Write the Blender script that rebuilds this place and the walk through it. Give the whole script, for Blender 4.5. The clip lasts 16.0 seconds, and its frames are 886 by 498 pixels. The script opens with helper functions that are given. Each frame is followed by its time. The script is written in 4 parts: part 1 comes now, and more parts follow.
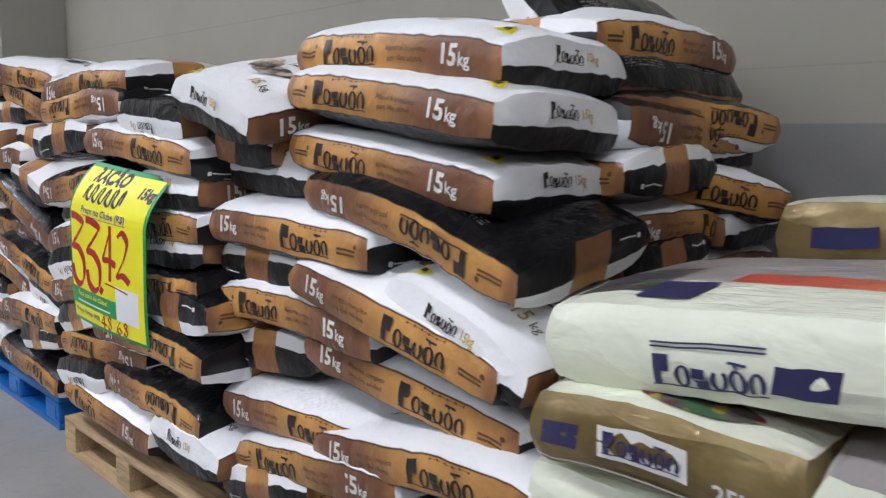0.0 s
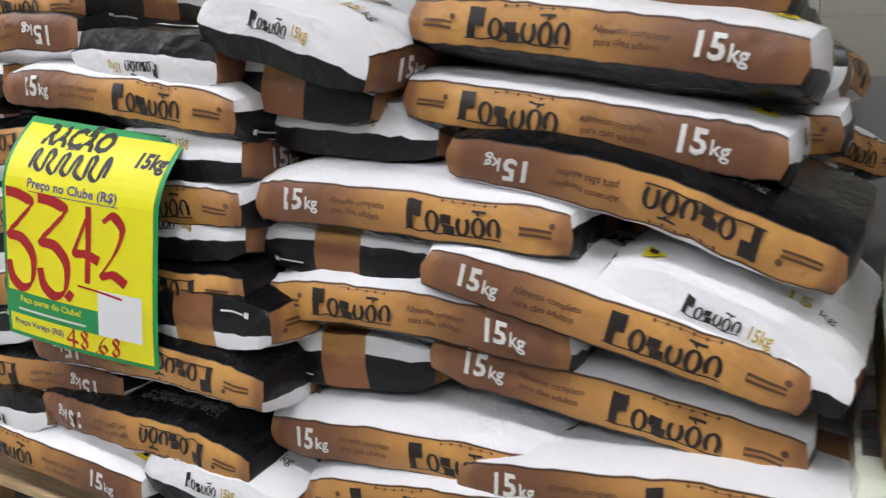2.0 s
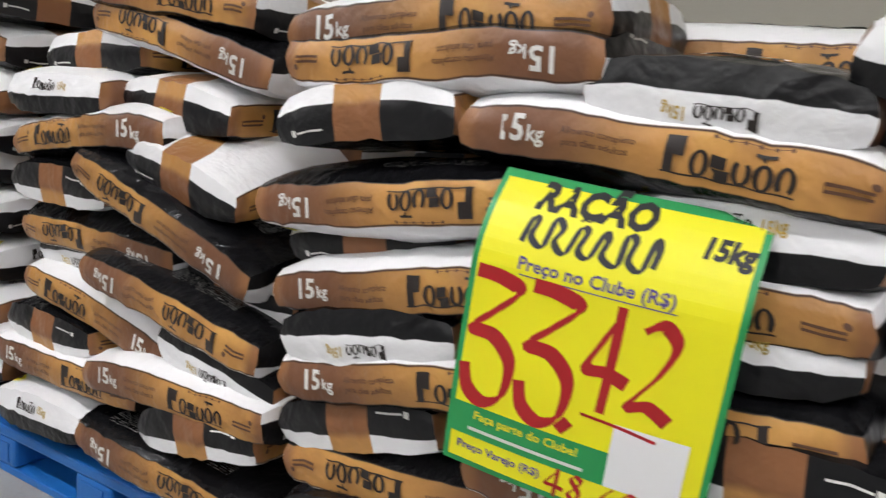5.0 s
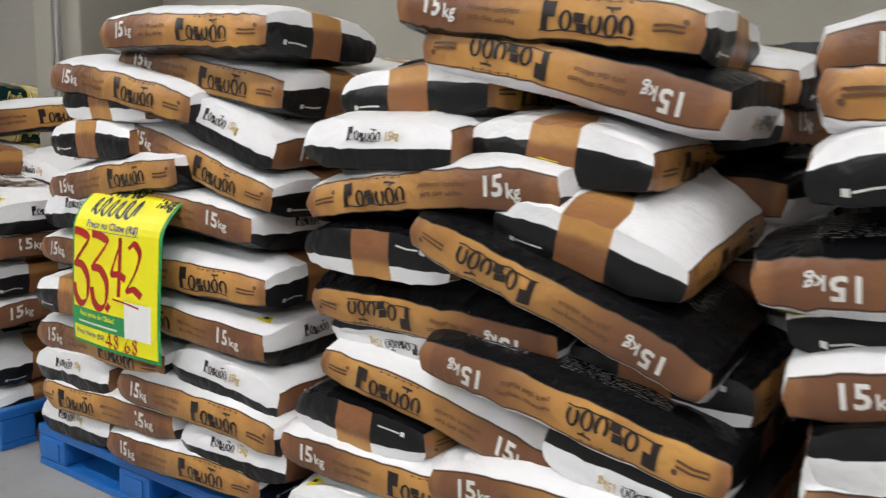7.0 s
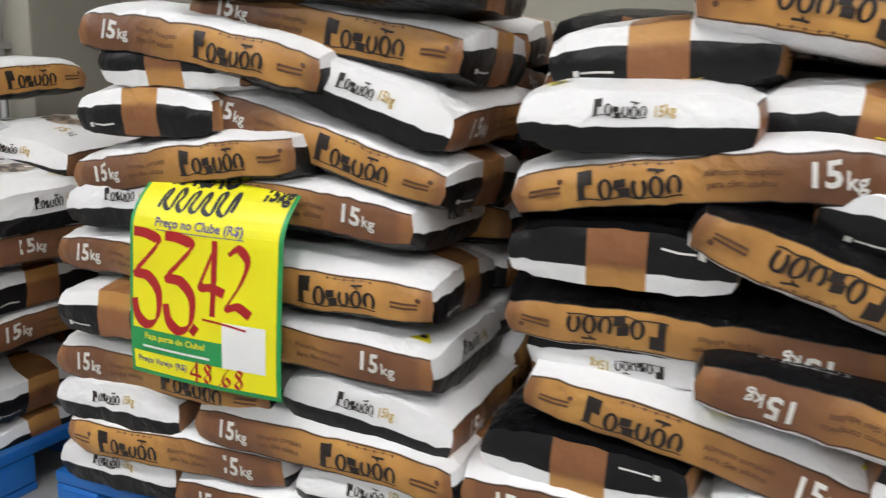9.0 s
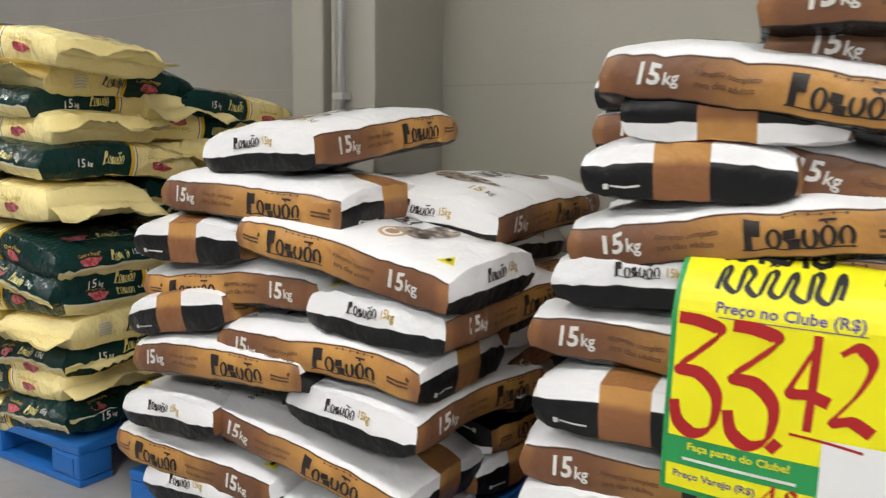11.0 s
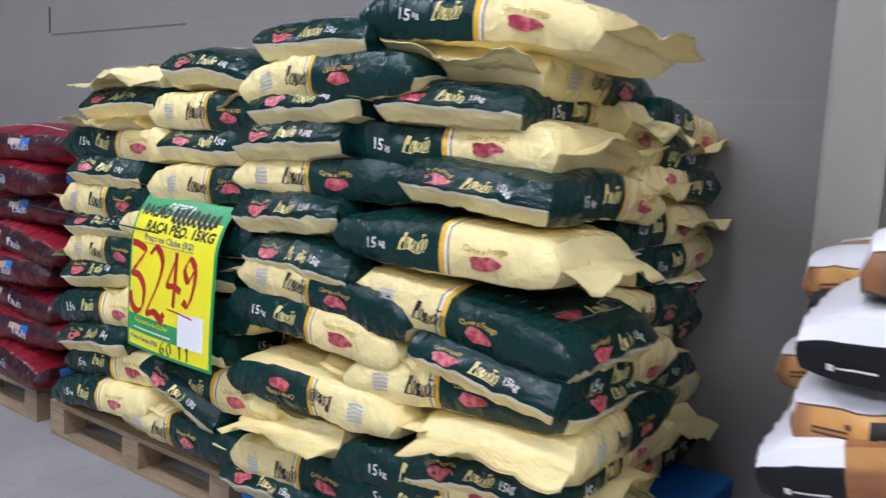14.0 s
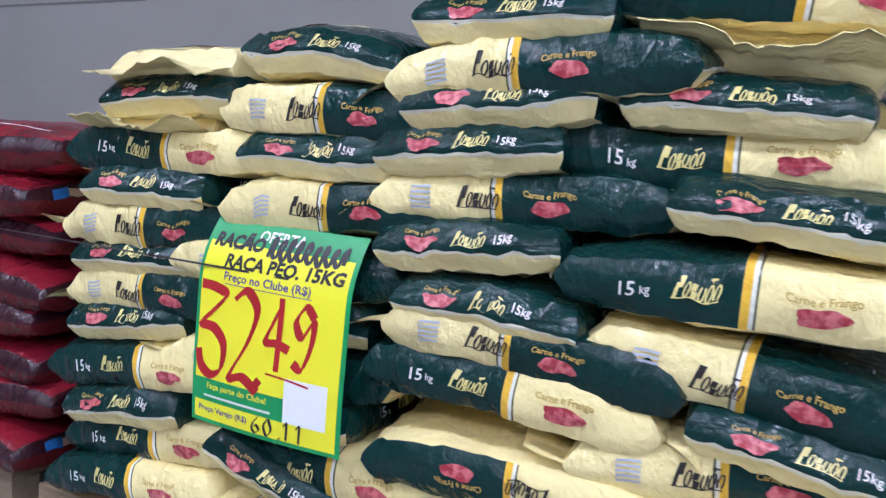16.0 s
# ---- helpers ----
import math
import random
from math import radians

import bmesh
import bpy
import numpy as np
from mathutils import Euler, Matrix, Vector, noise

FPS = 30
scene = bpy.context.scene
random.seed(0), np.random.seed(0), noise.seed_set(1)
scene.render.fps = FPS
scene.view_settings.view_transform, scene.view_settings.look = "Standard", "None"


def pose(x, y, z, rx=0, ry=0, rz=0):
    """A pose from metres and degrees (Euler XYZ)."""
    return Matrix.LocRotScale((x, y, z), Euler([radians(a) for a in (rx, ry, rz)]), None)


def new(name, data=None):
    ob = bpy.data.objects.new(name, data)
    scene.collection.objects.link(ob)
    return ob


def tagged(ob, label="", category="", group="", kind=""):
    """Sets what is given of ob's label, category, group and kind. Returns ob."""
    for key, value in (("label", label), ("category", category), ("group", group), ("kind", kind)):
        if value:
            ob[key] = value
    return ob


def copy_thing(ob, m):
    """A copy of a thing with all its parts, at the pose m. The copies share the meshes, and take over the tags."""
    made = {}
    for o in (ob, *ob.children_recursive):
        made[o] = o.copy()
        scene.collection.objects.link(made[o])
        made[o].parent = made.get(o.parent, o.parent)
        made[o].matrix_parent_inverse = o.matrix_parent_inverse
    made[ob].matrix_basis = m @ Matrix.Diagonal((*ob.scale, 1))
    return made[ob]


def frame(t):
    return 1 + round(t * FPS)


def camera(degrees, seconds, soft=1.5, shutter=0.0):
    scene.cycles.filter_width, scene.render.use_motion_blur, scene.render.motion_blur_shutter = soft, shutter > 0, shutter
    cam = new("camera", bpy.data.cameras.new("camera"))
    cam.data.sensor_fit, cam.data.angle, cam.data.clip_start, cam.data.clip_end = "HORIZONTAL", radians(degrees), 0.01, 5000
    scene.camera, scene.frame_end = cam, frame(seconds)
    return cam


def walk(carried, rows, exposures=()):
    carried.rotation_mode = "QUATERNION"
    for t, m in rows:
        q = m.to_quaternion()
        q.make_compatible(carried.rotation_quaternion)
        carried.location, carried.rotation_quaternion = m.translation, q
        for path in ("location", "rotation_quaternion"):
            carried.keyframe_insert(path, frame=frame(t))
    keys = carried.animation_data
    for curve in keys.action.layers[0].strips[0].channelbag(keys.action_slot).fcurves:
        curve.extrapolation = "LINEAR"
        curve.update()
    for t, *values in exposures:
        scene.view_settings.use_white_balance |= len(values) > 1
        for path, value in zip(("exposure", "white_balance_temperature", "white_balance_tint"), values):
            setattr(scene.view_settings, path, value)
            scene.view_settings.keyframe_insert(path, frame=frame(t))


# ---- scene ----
cam = camera(57.7, 16.0, 1.3, 0.35)
METRES, EYE, TILT, LEAN, TURN = 7.6, 1.19, 0.0, 0.0, 45.0
ROWS = [
    (0.0, 0.0, 0.0, 0.0, 0.1, -7.74, -0.73),
    (0.5, -0.0273, 0.0218, -0.0006, -2.43, -8.1, -1.3),
    (1.0, -0.05, 0.0396, -0.0007, -6.8, -7.6, -1.59),
    (1.5, -0.082, 0.0506, -0.0002, -14.93, -9.21, 0.14),
    (2.0, -0.102, 0.0679, -0.0037, -17.55, -10.52, -1.08),
    (2.5, -0.1134, 0.0934, -0.0018, -18.05, -9.82, -1.03),
    (3.0, -0.1292, 0.108, -0.0027, -18.68, -10.3, -2.39),
    (5.5, -0.2214, 0.1846, -0.001, -11.21, -8.8, -4.56),
    (6.0, -0.2522, 0.199, 0.0009, -12.82, -8.54, -2.74),
    (6.5, -0.2751, 0.2153, 0.0004, -11.58, -8.29, -2.05),
    (7.0, -0.2946, 0.2432, 0.0019, -10.28, -8.49, -1.39),
    (7.5, -0.3214, 0.2605, -0.0001, -10.49, -8.48, -2.71),
    (8.0, -0.3478, 0.2738, 0.0016, -15.92, -9.75, -1.39),
    (8.5, -0.3629, 0.2948, -0.0005, -18.66, -10.03, -2.13),
    (9.0, -0.3792, 0.3201, 0.0024, -20.79, -10.99, -1.33),
    (9.5, -0.4129, 0.3403, 0.0025, -18.45, -9.58, -0.87),
    (10.0, -0.4445, 0.3548, 0.0029, -14.04, -7.96, 0.48),
    (12.5, -0.5511, 0.4869, 0.0008, -12.89, -7.57, -2.66),
    (13.0, -0.5824, 0.5124, 0.0005, -10.42, -6.73, -3.57),
    (13.5, -0.6119, 0.5308, 0.0013, -10.29, -7.06, -2.86),
    (14.0, -0.6359, 0.5641, 0.0013, -8.39, -7.0, -3.04),
    (14.5, -0.6601, 0.5875, 0.0004, -8.46, -6.59, -4.26),
    (15.0, -0.6904, 0.6069, 0.0031, -14.76, -6.37, -3.0),
    (15.5, -0.7094, 0.6284, 0.0013, -16.29, -7.24, -3.55),
    (16.0, -0.7256, 0.6561, 0.0011, -18.84, -6.9, -3.02),
]
walk(cam, [(t, pose(0, 0, EYE, TILT, LEAN, TURN) @ pose(METRES * x, METRES * y, METRES * z, 90 + pitch, roll, yaw)) for t, x, y, z, yaw, pitch, roll in ROWS],
     [(0.0, -0.06, 6250, 15), (3.0, 0.0, 6700, 15), (8.5, -0.04, 6850, 12), (9.5, 0.06, 6850, 12), (13.0, 0.07, 7300, 12), (14.3, 0.22, 5600, 22), (16.0, 0.27, 5450, 22)])
LAMP = 93.0


# ---------------------------------------------------------------- light
world = bpy.data.worlds.new("store_dark")
world.use_nodes = True
world.node_tree.nodes["Background"].inputs[0].default_value = (0.9, 0.95, 1.0, 1)
world.node_tree.nodes["Background"].inputs[1].default_value = 0.02
scene.world = world

# ---------------------------------------------------------------- node helpers
def sock(nt, node_input, v):
    if isinstance(v, (int, float)):
        node_input.default_value = v
    elif isinstance(v, tuple):
        node_input.default_value = (*v, 1) if len(v) == 3 and node_input.type == "RGBA" else v
    else:
        nt.links.new(v, node_input)


def mth(nt, op, a, b=0.0, c=0.0):
    n = nt.nodes.new("ShaderNodeMath")
    n.operation = op
    for i, v in enumerate((a, b, c)):
        sock(nt, n.inputs[i], v)
    return n.outputs[0]


def mix(nt, fac, a, b):
    n = nt.nodes.new("ShaderNodeMix")
    n.data_type = "RGBA"
    sock(nt, n.inputs[0], fac)
    sock(nt, n.inputs[6], a)
    sock(nt, n.inputs[7], b)
    return n.outputs[2]


def ramp(nt, v, lo, hi):
    n = nt.nodes.new("ShaderNodeMapRange")
    n.interpolation_type = "SMOOTHSTEP"
    for i, x in enumerate((v, lo, hi, 0.0, 1.0)):
        sock(nt, n.inputs[i], x)
    return n.outputs[0]


def inside(nt, v, lo, hi, soft=0.0015):
    return mth(nt, "MULTIPLY", ramp(nt, v, lo - soft, lo + soft), mth(nt, "SUBTRACT", 1.0, ramp(nt, v, hi - soft, hi + soft)))


def noise_tex(nt, scale, detail=3.0, rough=0.55, stretch=None, distort=0.0):
    tc = nt.nodes.new("ShaderNodeTexCoord")
    mp = nt.nodes.new("ShaderNodeMapping")
    if stretch:
        mp.inputs["Scale"].default_value = stretch
    nt.links.new(tc.outputs["Object"], mp.inputs[0])
    n = nt.nodes.new("ShaderNodeTexNoise")
    n.inputs["Scale"].default_value = scale
    n.inputs["Detail"].default_value = detail
    n.inputs["Roughness"].default_value = rough
    n.inputs["Distortion"].default_value = distort
    nt.links.new(mp.outputs[0], n.inputs["Vector"])
    return n.outputs["Fac"]


def material(name, colour, rough=0.5, metal=0.0, bumps=(), coat=0.0, vary=0.0, spec=0.5):
    """colour: a colour or a function of the node tree that gives a socket; bumps: (scale, distance, stretch) rows."""
    m = bpy.data.materials.new(name)
    m.use_nodes = True
    nt = m.node_tree
    b = nt.nodes["Principled BSDF"]
    c = colour(nt) if callable(colour) else colour
    if vary:
        info = nt.nodes.new("ShaderNodeObjectInfo")
        hsv = nt.nodes.new("ShaderNodeHueSaturation")
        sock(nt, hsv.inputs["Value"], mth(nt, "MULTIPLY_ADD", info.outputs["Random"], 2 * vary, 1 - vary))
        sock(nt, hsv.inputs["Color"], c)
        c = hsv.outputs[0]
    sock(nt, b.inputs["Base Color"], c)
    r = rough(nt) if callable(rough) else rough
    sock(nt, b.inputs["Roughness"], r)
    b.inputs["Metallic"].default_value = metal
    b.inputs["Coat Weight"].default_value = coat
    b.inputs["Coat Roughness"].default_value = 0.15
    b.inputs["Specular IOR Level"].default_value = spec
    normal = None
    for scale, dist, stretch, *ridge in bumps:
        bp = nt.nodes.new("ShaderNodeBump")
        bp.inputs["Strength"].default_value = 1.0
        bp.inputs["Distance"].default_value = dist
        height = noise_tex(nt, scale, 3.0 - 2 * len(ridge), 0.6, stretch, 0.4)
        if ridge:
            height = mth(nt, "POWER", mth(nt, "SUBTRACT", 1.0, mth(nt, "MINIMUM", 1.0, mth(nt, "ABSOLUTE", mth(nt, "MULTIPLY_ADD", height, 4.0, -2.0)))), 2.5)
        nt.links.new(height, bp.inputs["Height"])
        if normal:
            nt.links.new(normal, bp.inputs["Normal"])
        normal = bp.outputs[0]
    if normal:
        nt.links.new(normal, b.inputs["Normal"])
    return m


def uv(nt):
    n = nt.nodes.new("ShaderNodeUVMap")
    n.uv_map = "print"
    s = nt.nodes.new("ShaderNodeSeparateXYZ")
    nt.links.new(n.outputs[0], s.inputs[0])
    return s.outputs[0], s.outputs[1]


# ---------------------------------------------------------------- materials
WHITE, BLACK = (0.83, 0.83, 0.84), (0.006, 0.006, 0.007)
ORANGE, BROWN = (0.545, 0.272, 0.080), (0.182, 0.080, 0.041)
GREEN, CREAM = (0.004, 0.028, 0.025), (0.83, 0.70, 0.33)


def tab_mask(nt, u, v):
    """The rounded tab that is printed over one end of the bag."""
    corner = mth(nt, "MULTIPLY", mth(nt, "POWER", mth(nt, "DIVIDE", mth(nt, "ABSOLUTE", v), 0.058), 2.6), 0.075)
    edge = mth(nt, "ADD", u, corner)
    return mth(nt, "MULTIPLY", inside(nt, v, -0.058, 0.058), mth(nt, "SUBTRACT", 1.0, ramp(nt, edge, -0.213, -0.21)))


def front_colour(nt):
    u, v = uv(nt)
    base = mix(nt, tab_mask(nt, u, v), WHITE, mix(nt, ramp(nt, u, -0.34, -0.2), (0.30, 0.13, 0.05), (0.52, 0.27, 0.085)))
    ring = mth(nt, "SQRT", mth(nt, "ADD", mth(nt, "POWER", mth(nt, "SUBTRACT", u, 0.09), 2.0), mth(nt, "POWER", mth(nt, "ADD", v, 0.10), 2.0)))
    base = mix(nt, inside(nt, ring, 0.026, 0.036), base, (0.55, 0.36, 0.2))
    return mix(nt, inside(nt, ring, -0.01, 0.018), base, (0.40, 0.22, 0.12))


def back_colour(nt):
    u, v = uv(nt)
    rows = mth(nt, "GREATER_THAN", mth(nt, "FRACT", mth(nt, "MULTIPLY", v, 140.0)), 0.55)
    words = mth(nt, "GREATER_THAN", noise_tex(nt, 160.0, 1.0), 0.5)
    block = mth(nt, "MULTIPLY", inside(nt, u, -0.2, 0.04), inside(nt, v, -0.16, -0.10))
    block2 = mth(nt, "MULTIPLY", inside(nt, u, 0.10, 0.26), inside(nt, v, -0.17, 0.10))
    text = mth(nt, "MULTIPLY", mth(nt, "MULTIPLY", rows, words), mth(nt, "MAXIMUM", block, block2))
    base = mix(nt, mth(nt, "MULTIPLY", text, 0.45), BLACK, (0.45, 0.44, 0.42))
    cell = mth(nt, "SUBTRACT", mth(nt, "FRACT", mth(nt, "MULTIPLY", u, 14.0)), 0.5)
    oval = mth(nt, "ADD", mth(nt, "POWER", mth(nt, "DIVIDE", cell, 0.24), 2.0),
               mth(nt, "POWER", mth(nt, "DIVIDE", mth(nt, "ADD", v, 0.072), 0.02), 2.0))
    pills = mth(nt, "MULTIPLY", mth(nt, "LESS_THAN", oval, 1.0), inside(nt, u, -0.19, 0.06))
    return mix(nt, pills, base, (0.45, 0.23, 0.08))


def side_colour(nt):
    u, v = uv(nt)
    base = mix(nt, ramp(nt, u, -0.06, 0.20), ORANGE, BROWN)
    base = mix(nt, mth(nt, "MULTIPLY", ramp(nt, noise_tex(nt, 9.0, 2.5, 0.5, (1, 1, 1)), 0.45, 0.75), 0.4), base, (0.17, 0.066, 0.032))
    base = mix(nt, mth(nt, "MULTIPLY", mth(nt, "MULTIPLY", ramp(nt, noise_tex(nt, 12.0, 2.5, 0.5, (1, 1, 1)), 0.5, 0.72), mth(nt, "SUBTRACT", 1.0, ramp(nt, u, -0.08, 0.08))), 0.5), base, (0.66, 0.36, 0.10))
    # both ends toned mid brown: shading of the folded corners put into colour
    base = mix(nt, ramp(nt, mth(nt, "ABSOLUTE", u), 0.305, 0.335), base, (0.27, 0.12, 0.05))
    base = mix(nt, inside(nt, v, -0.2, -0.040), base, BLACK)
    base = mix(nt, inside(nt, v, 0.0375, 0.0415), base, (0.05, 0.022, 0.012))
    return mix(nt, inside(nt, v, 0.0415, 0.3), base, WHITE)


def end_text_colour(nt):
    u, v = uv(nt)
    return mix(nt, ramp(nt, v, -0.007, -0.005), BLACK, WHITE)


def end_tab_colour(nt):
    u, v = uv(nt)
    base = mix(nt, ramp(nt, v, 0.014, 0.016), BLACK, WHITE)
    return mix(nt, inside(nt, u, -0.058, 0.058), base, mix(nt, ramp(nt, v, 0.006, 0.022), (0.25, 0.105, 0.045), (0.48, 0.24, 0.075)))


FILM_BUMPS = ((7.0, 0.012, (1, 1, 1)), (16.0, 0.0050, (1.5, 0.8, 0.9)), (40.0, 0.0013, (1.6, 0.9, 0.8)), (6.0, 0.0016, (0.8, 1.3, 1), 1))
dog_mats = [
    material("white_film", front_colour, 0.32, spec=0.38, bumps=FILM_BUMPS, vary=0.05),
    material("black_film", back_colour, 0.21, spec=0.19, bumps=FILM_BUMPS, vary=0.1),
    material("brown_gusset_film", side_colour, 0.32, spec=0.38, bumps=FILM_BUMPS, vary=0.12),
    material("white_black_end_film", end_text_colour, 0.32, spec=0.38, bumps=FILM_BUMPS, vary=0.05),
    material("tab_end_film", end_tab_colour, 0.32, spec=0.38, bumps=FILM_BUMPS, vary=0.05),
]


def meat_colour(nt):
    u, v = uv(nt)
    base = mix(nt, ramp(nt, u, 0.019, 0.021), GREEN, CREAM)
    base = mix(nt, inside(nt, u, 0.02, 0.036), base, (0.75, 0.45, 0.04))
    base = mix(nt, inside(nt, u, 0.036, 0.044), base, (0.78, 0.76, 0.66))
    return mix(nt, inside(nt, u, 0.044, 0.048), base, (0.02, 0.03, 0.025))


def meat_end_colour(nt):
    u, v = uv(nt)
    base = mix(nt, ramp(nt, v, -0.012, -0.010), CREAM, GREEN)
    return mix(nt, inside(nt, v, -0.016, -0.011), base, (0.8, 0.78, 0.66))


CALM_BUMPS = ((5.0, 0.014, (1, 1, 1)), (14.0, 0.007, (0.5, 1.8, 1)), (5.0, 0.003, (0.6, 1.4, 1), 1))
GLOSS_BUMPS = ((7.0, 0.014, (1, 1, 1)), (15.0, 0.009, (1.8, 0.6, 1)), (32.0, 0.0040, (1, 1.6, 1)), (75.0, 0.0011, (1.3, 0.8, 1)), (7.0, 0.003, (1.4, 0.7, 1), 1))
meat_mats = [
    material("green_cream_film", meat_colour, 0.07, spec=0.27, bumps=GLOSS_BUMPS, vary=0.08),
    material("cream_film", CREAM, 0.32, bumps=GLOSS_BUMPS, vary=0.05),
    material("green_cream_side_film", meat_colour, 0.07, spec=0.27, bumps=GLOSS_BUMPS, vary=0.08),
    material("cream_end_film", CREAM, 0.32, bumps=GLOSS_BUMPS, vary=0.05),
    material("green_over_cream_film", meat_end_colour, 0.08, spec=0.27, bumps=GLOSS_BUMPS, vary=0.08),
]


def red_colour(nt):
    u, v = uv(nt)
    n = noise_tex(nt, 5.0, 2.0)
    return mix(nt, ramp(nt, n, 0.52, 0.7), (0.22, 0.012, 0.022), (0.12, 0.009, 0.018))


def red_end_colour(nt):
    u, v = uv(nt)
    base = mix(nt, ramp(nt, v, 0.0, 0.004), (0.09, 0.009, 0.012), (0.035, 0.009, 0.015))
    base = mix(nt, mth(nt, "MULTIPLY", inside(nt, u, 0.02, 0.11), inside(nt, v, 0.006, 0.03)), base, (0.5, 0.36, 0.28))
    return mix(nt, mth(nt, "MULTIPLY", inside(nt, u, 0.11, 0.17), inside(nt, v, 0.004, 0.034)), base, (0.03, 0.14, 0.42))


red_body = material("red_film", red_colour, 0.22, spec=0.3, bumps=GLOSS_BUMPS, vary=0.12)
red_end = material("red_end_film", red_end_colour, 0.22, spec=0.3, bumps=GLOSS_BUMPS, vary=0.1)
red_mats = [red_body, red_body, red_end, red_end, red_end]


def cat_top_colour(nt):
    u, v = uv(nt)
    base = mix(nt, ramp(nt, v, -0.122, -0.118), (0.72, 0.74, 0.60), (0.33, 0.30, 0.29))
    warm = mth(nt, "MULTIPLY", inside(nt, u, -0.16, 0.6), inside(nt, v, -0.118, -0.04))
    base = mix(nt, warm, base, mix(nt, ramp(nt, u, -0.1, 0.25), (0.55, 0.06, 0.035), (0.75, 0.27, 0.1)))
    spots = mth(nt, "MULTIPLY", inside(nt, u, -0.42, -0.27), inside(nt, v, -0.20, 0.02))
    bits = nt.nodes.new("ShaderNodeTexVoronoi")
    bits.inputs["Scale"].default_value = 60.0
    tc = nt.nodes.new("ShaderNodeTexCoord")
    nt.links.new(tc.outputs["Object"], bits.inputs["Vector"])
    hsv = nt.nodes.new("ShaderNodeHueSaturation")
    nt.links.new(bits.outputs["Color"], hsv.inputs["Color"])
    hsv.inputs["Saturation"].default_value, hsv.inputs["Value"].default_value = 0.7, 0.13
    return mix(nt, spots, base, hsv.outputs[0])


pale = material("pale_cream_film", (0.72, 0.74, 0.60), 0.24, bumps=CALM_BUMPS)
gold = material("gold_film", lambda nt: mix(nt, ramp(nt, noise_tex(nt, 7.0), 0.4, 0.7), (0.17, 0.115, 0.038), (0.26, 0.19, 0.08)), 0.28, 0.35, bumps=CALM_BUMPS)
cat_top = material("cat_food_print", cat_top_colour, 0.33, bumps=CALM_BUMPS)
cat_mats = [cat_top, gold, pale, pale, pale]
gold_mats = [pale, pale, gold, gold, gold]

ink_dark = material("dark_brown_ink", (0.018, 0.012, 0.010), 0.4)
ink_brown = material("brown_ink", (0.115, 0.050, 0.027), 0.4)
ink_white = material("white_ink", (0.70, 0.69, 0.66), 0.4)
ink_gold = material("gold_ink", (0.50, 0.34, 0.07), 0.4)
ink_yellow = material("yellow_ink", (0.80, 0.68, 0.02), 0.4)
ink_lemon = material("pale_yellow_ink", (0.68, 0.60, 0.22), 0.35)
ink_seam = material("pale_seam", (0.80, 0.76, 0.60), 0.35)
ink_grey = material("grey_blue_ink", (0.42, 0.44, 0.52), 0.4)
ink_navy = material("navy_ink", (0.022, 0.022, 0.085), 0.35)
ink_red = material("red_marker_ink", (0.42, 0.010, 0.014), 0.5)
ink_black = material("black_marker_ink", (0.012, 0.012, 0.014), 0.5)
ink_purple = material("violet_ink", (0.10, 0.07, 0.26), 0.5)
def kibble_colour(nt):
    bits = nt.nodes.new("ShaderNodeTexVoronoi")
    bits.inputs["Scale"].default_value = 45.0
    tc = nt.nodes.new("ShaderNodeTexCoord")
    nt.links.new(tc.outputs["Object"], bits.inputs["Vector"])
    s = nt.nodes.new("ShaderNodeSeparateColor")
    nt.links.new(bits.outputs["Color"], s.inputs[0])
    base = mix(nt, ramp(nt, s.outputs[0], 0.55, 0.6), (0.09, 0.078, 0.074), (0.16, 0.03, 0.035))
    base = mix(nt, ramp(nt, s.outputs[1], 0.78, 0.82), base, (0.30, 0.25, 0.04))
    return mix(nt, ramp(nt, s.outputs[2], 0.85, 0.88), base, (0.05, 0.12, 0.05))


kibble_ink = material("kibble_photo_ink", kibble_colour, 0.3)
meat_ink = material("meat_photo_ink", lambda nt: mix(nt, ramp(nt, noise_tex(nt, 60.0, 2.0), 0.4, 0.65), (0.32, 0.02, 0.035), (0.60, 0.16, 0.17)), 0.35)
sign_yellow = material("yellow_card", (0.86, 0.80, 0.012), 0.42, bumps=((6.0, 0.004, (1, 1, 1)),))
sign_green = material("green_card_print", (0.012, 0.30, 0.085), 0.42)
sign_white = material("white_card_print", (0.82, 0.82, 0.82), 0.45)
paper = material("white_paper_label", (0.72, 0.72, 0.72), 0.6)


def concrete_colour(nt):
    big = noise_tex(nt, 0.8, 4.0)
    fine = noise_tex(nt, 18.0, 6.0, 0.7)
    base = mix(nt, ramp(nt, big, 0.35, 0.7), (0.26, 0.255, 0.25), (0.36, 0.355, 0.345))
    return mix(nt, mth(nt, "MULTIPLY", ramp(nt, fine, 0.5, 0.75), 0.35), base, (0.17, 0.165, 0.16))


concrete = material("worn_concrete", concrete_colour, lambda nt: mth(nt, "MULTIPLY_ADD", noise_tex(nt, 3.0, 4.0), 0.35, 0.3), bumps=((40.0, 0.0012, None),))


def paint_colour(light, dark):
    def f(nt):
        base = mix(nt, ramp(nt, noise_tex(nt, 0.7, 4.0), 0.35, 0.7), light, dark)
        base = mix(nt, mth(nt, "MULTIPLY", ramp(nt, noise_tex(nt, 7.0, 6.0, 0.7), 0.55, 0.8), 0.3), base, (0.30, 0.285, 0.26))
        streak = ramp(nt, noise_tex(nt, 3.0, 5.0, 0.6, (6, 6, 0.35)), 0.6, 0.85)
        return mix(nt, mth(nt, "MULTIPLY", streak, 0.25), base, (0.27, 0.26, 0.24))
    return f


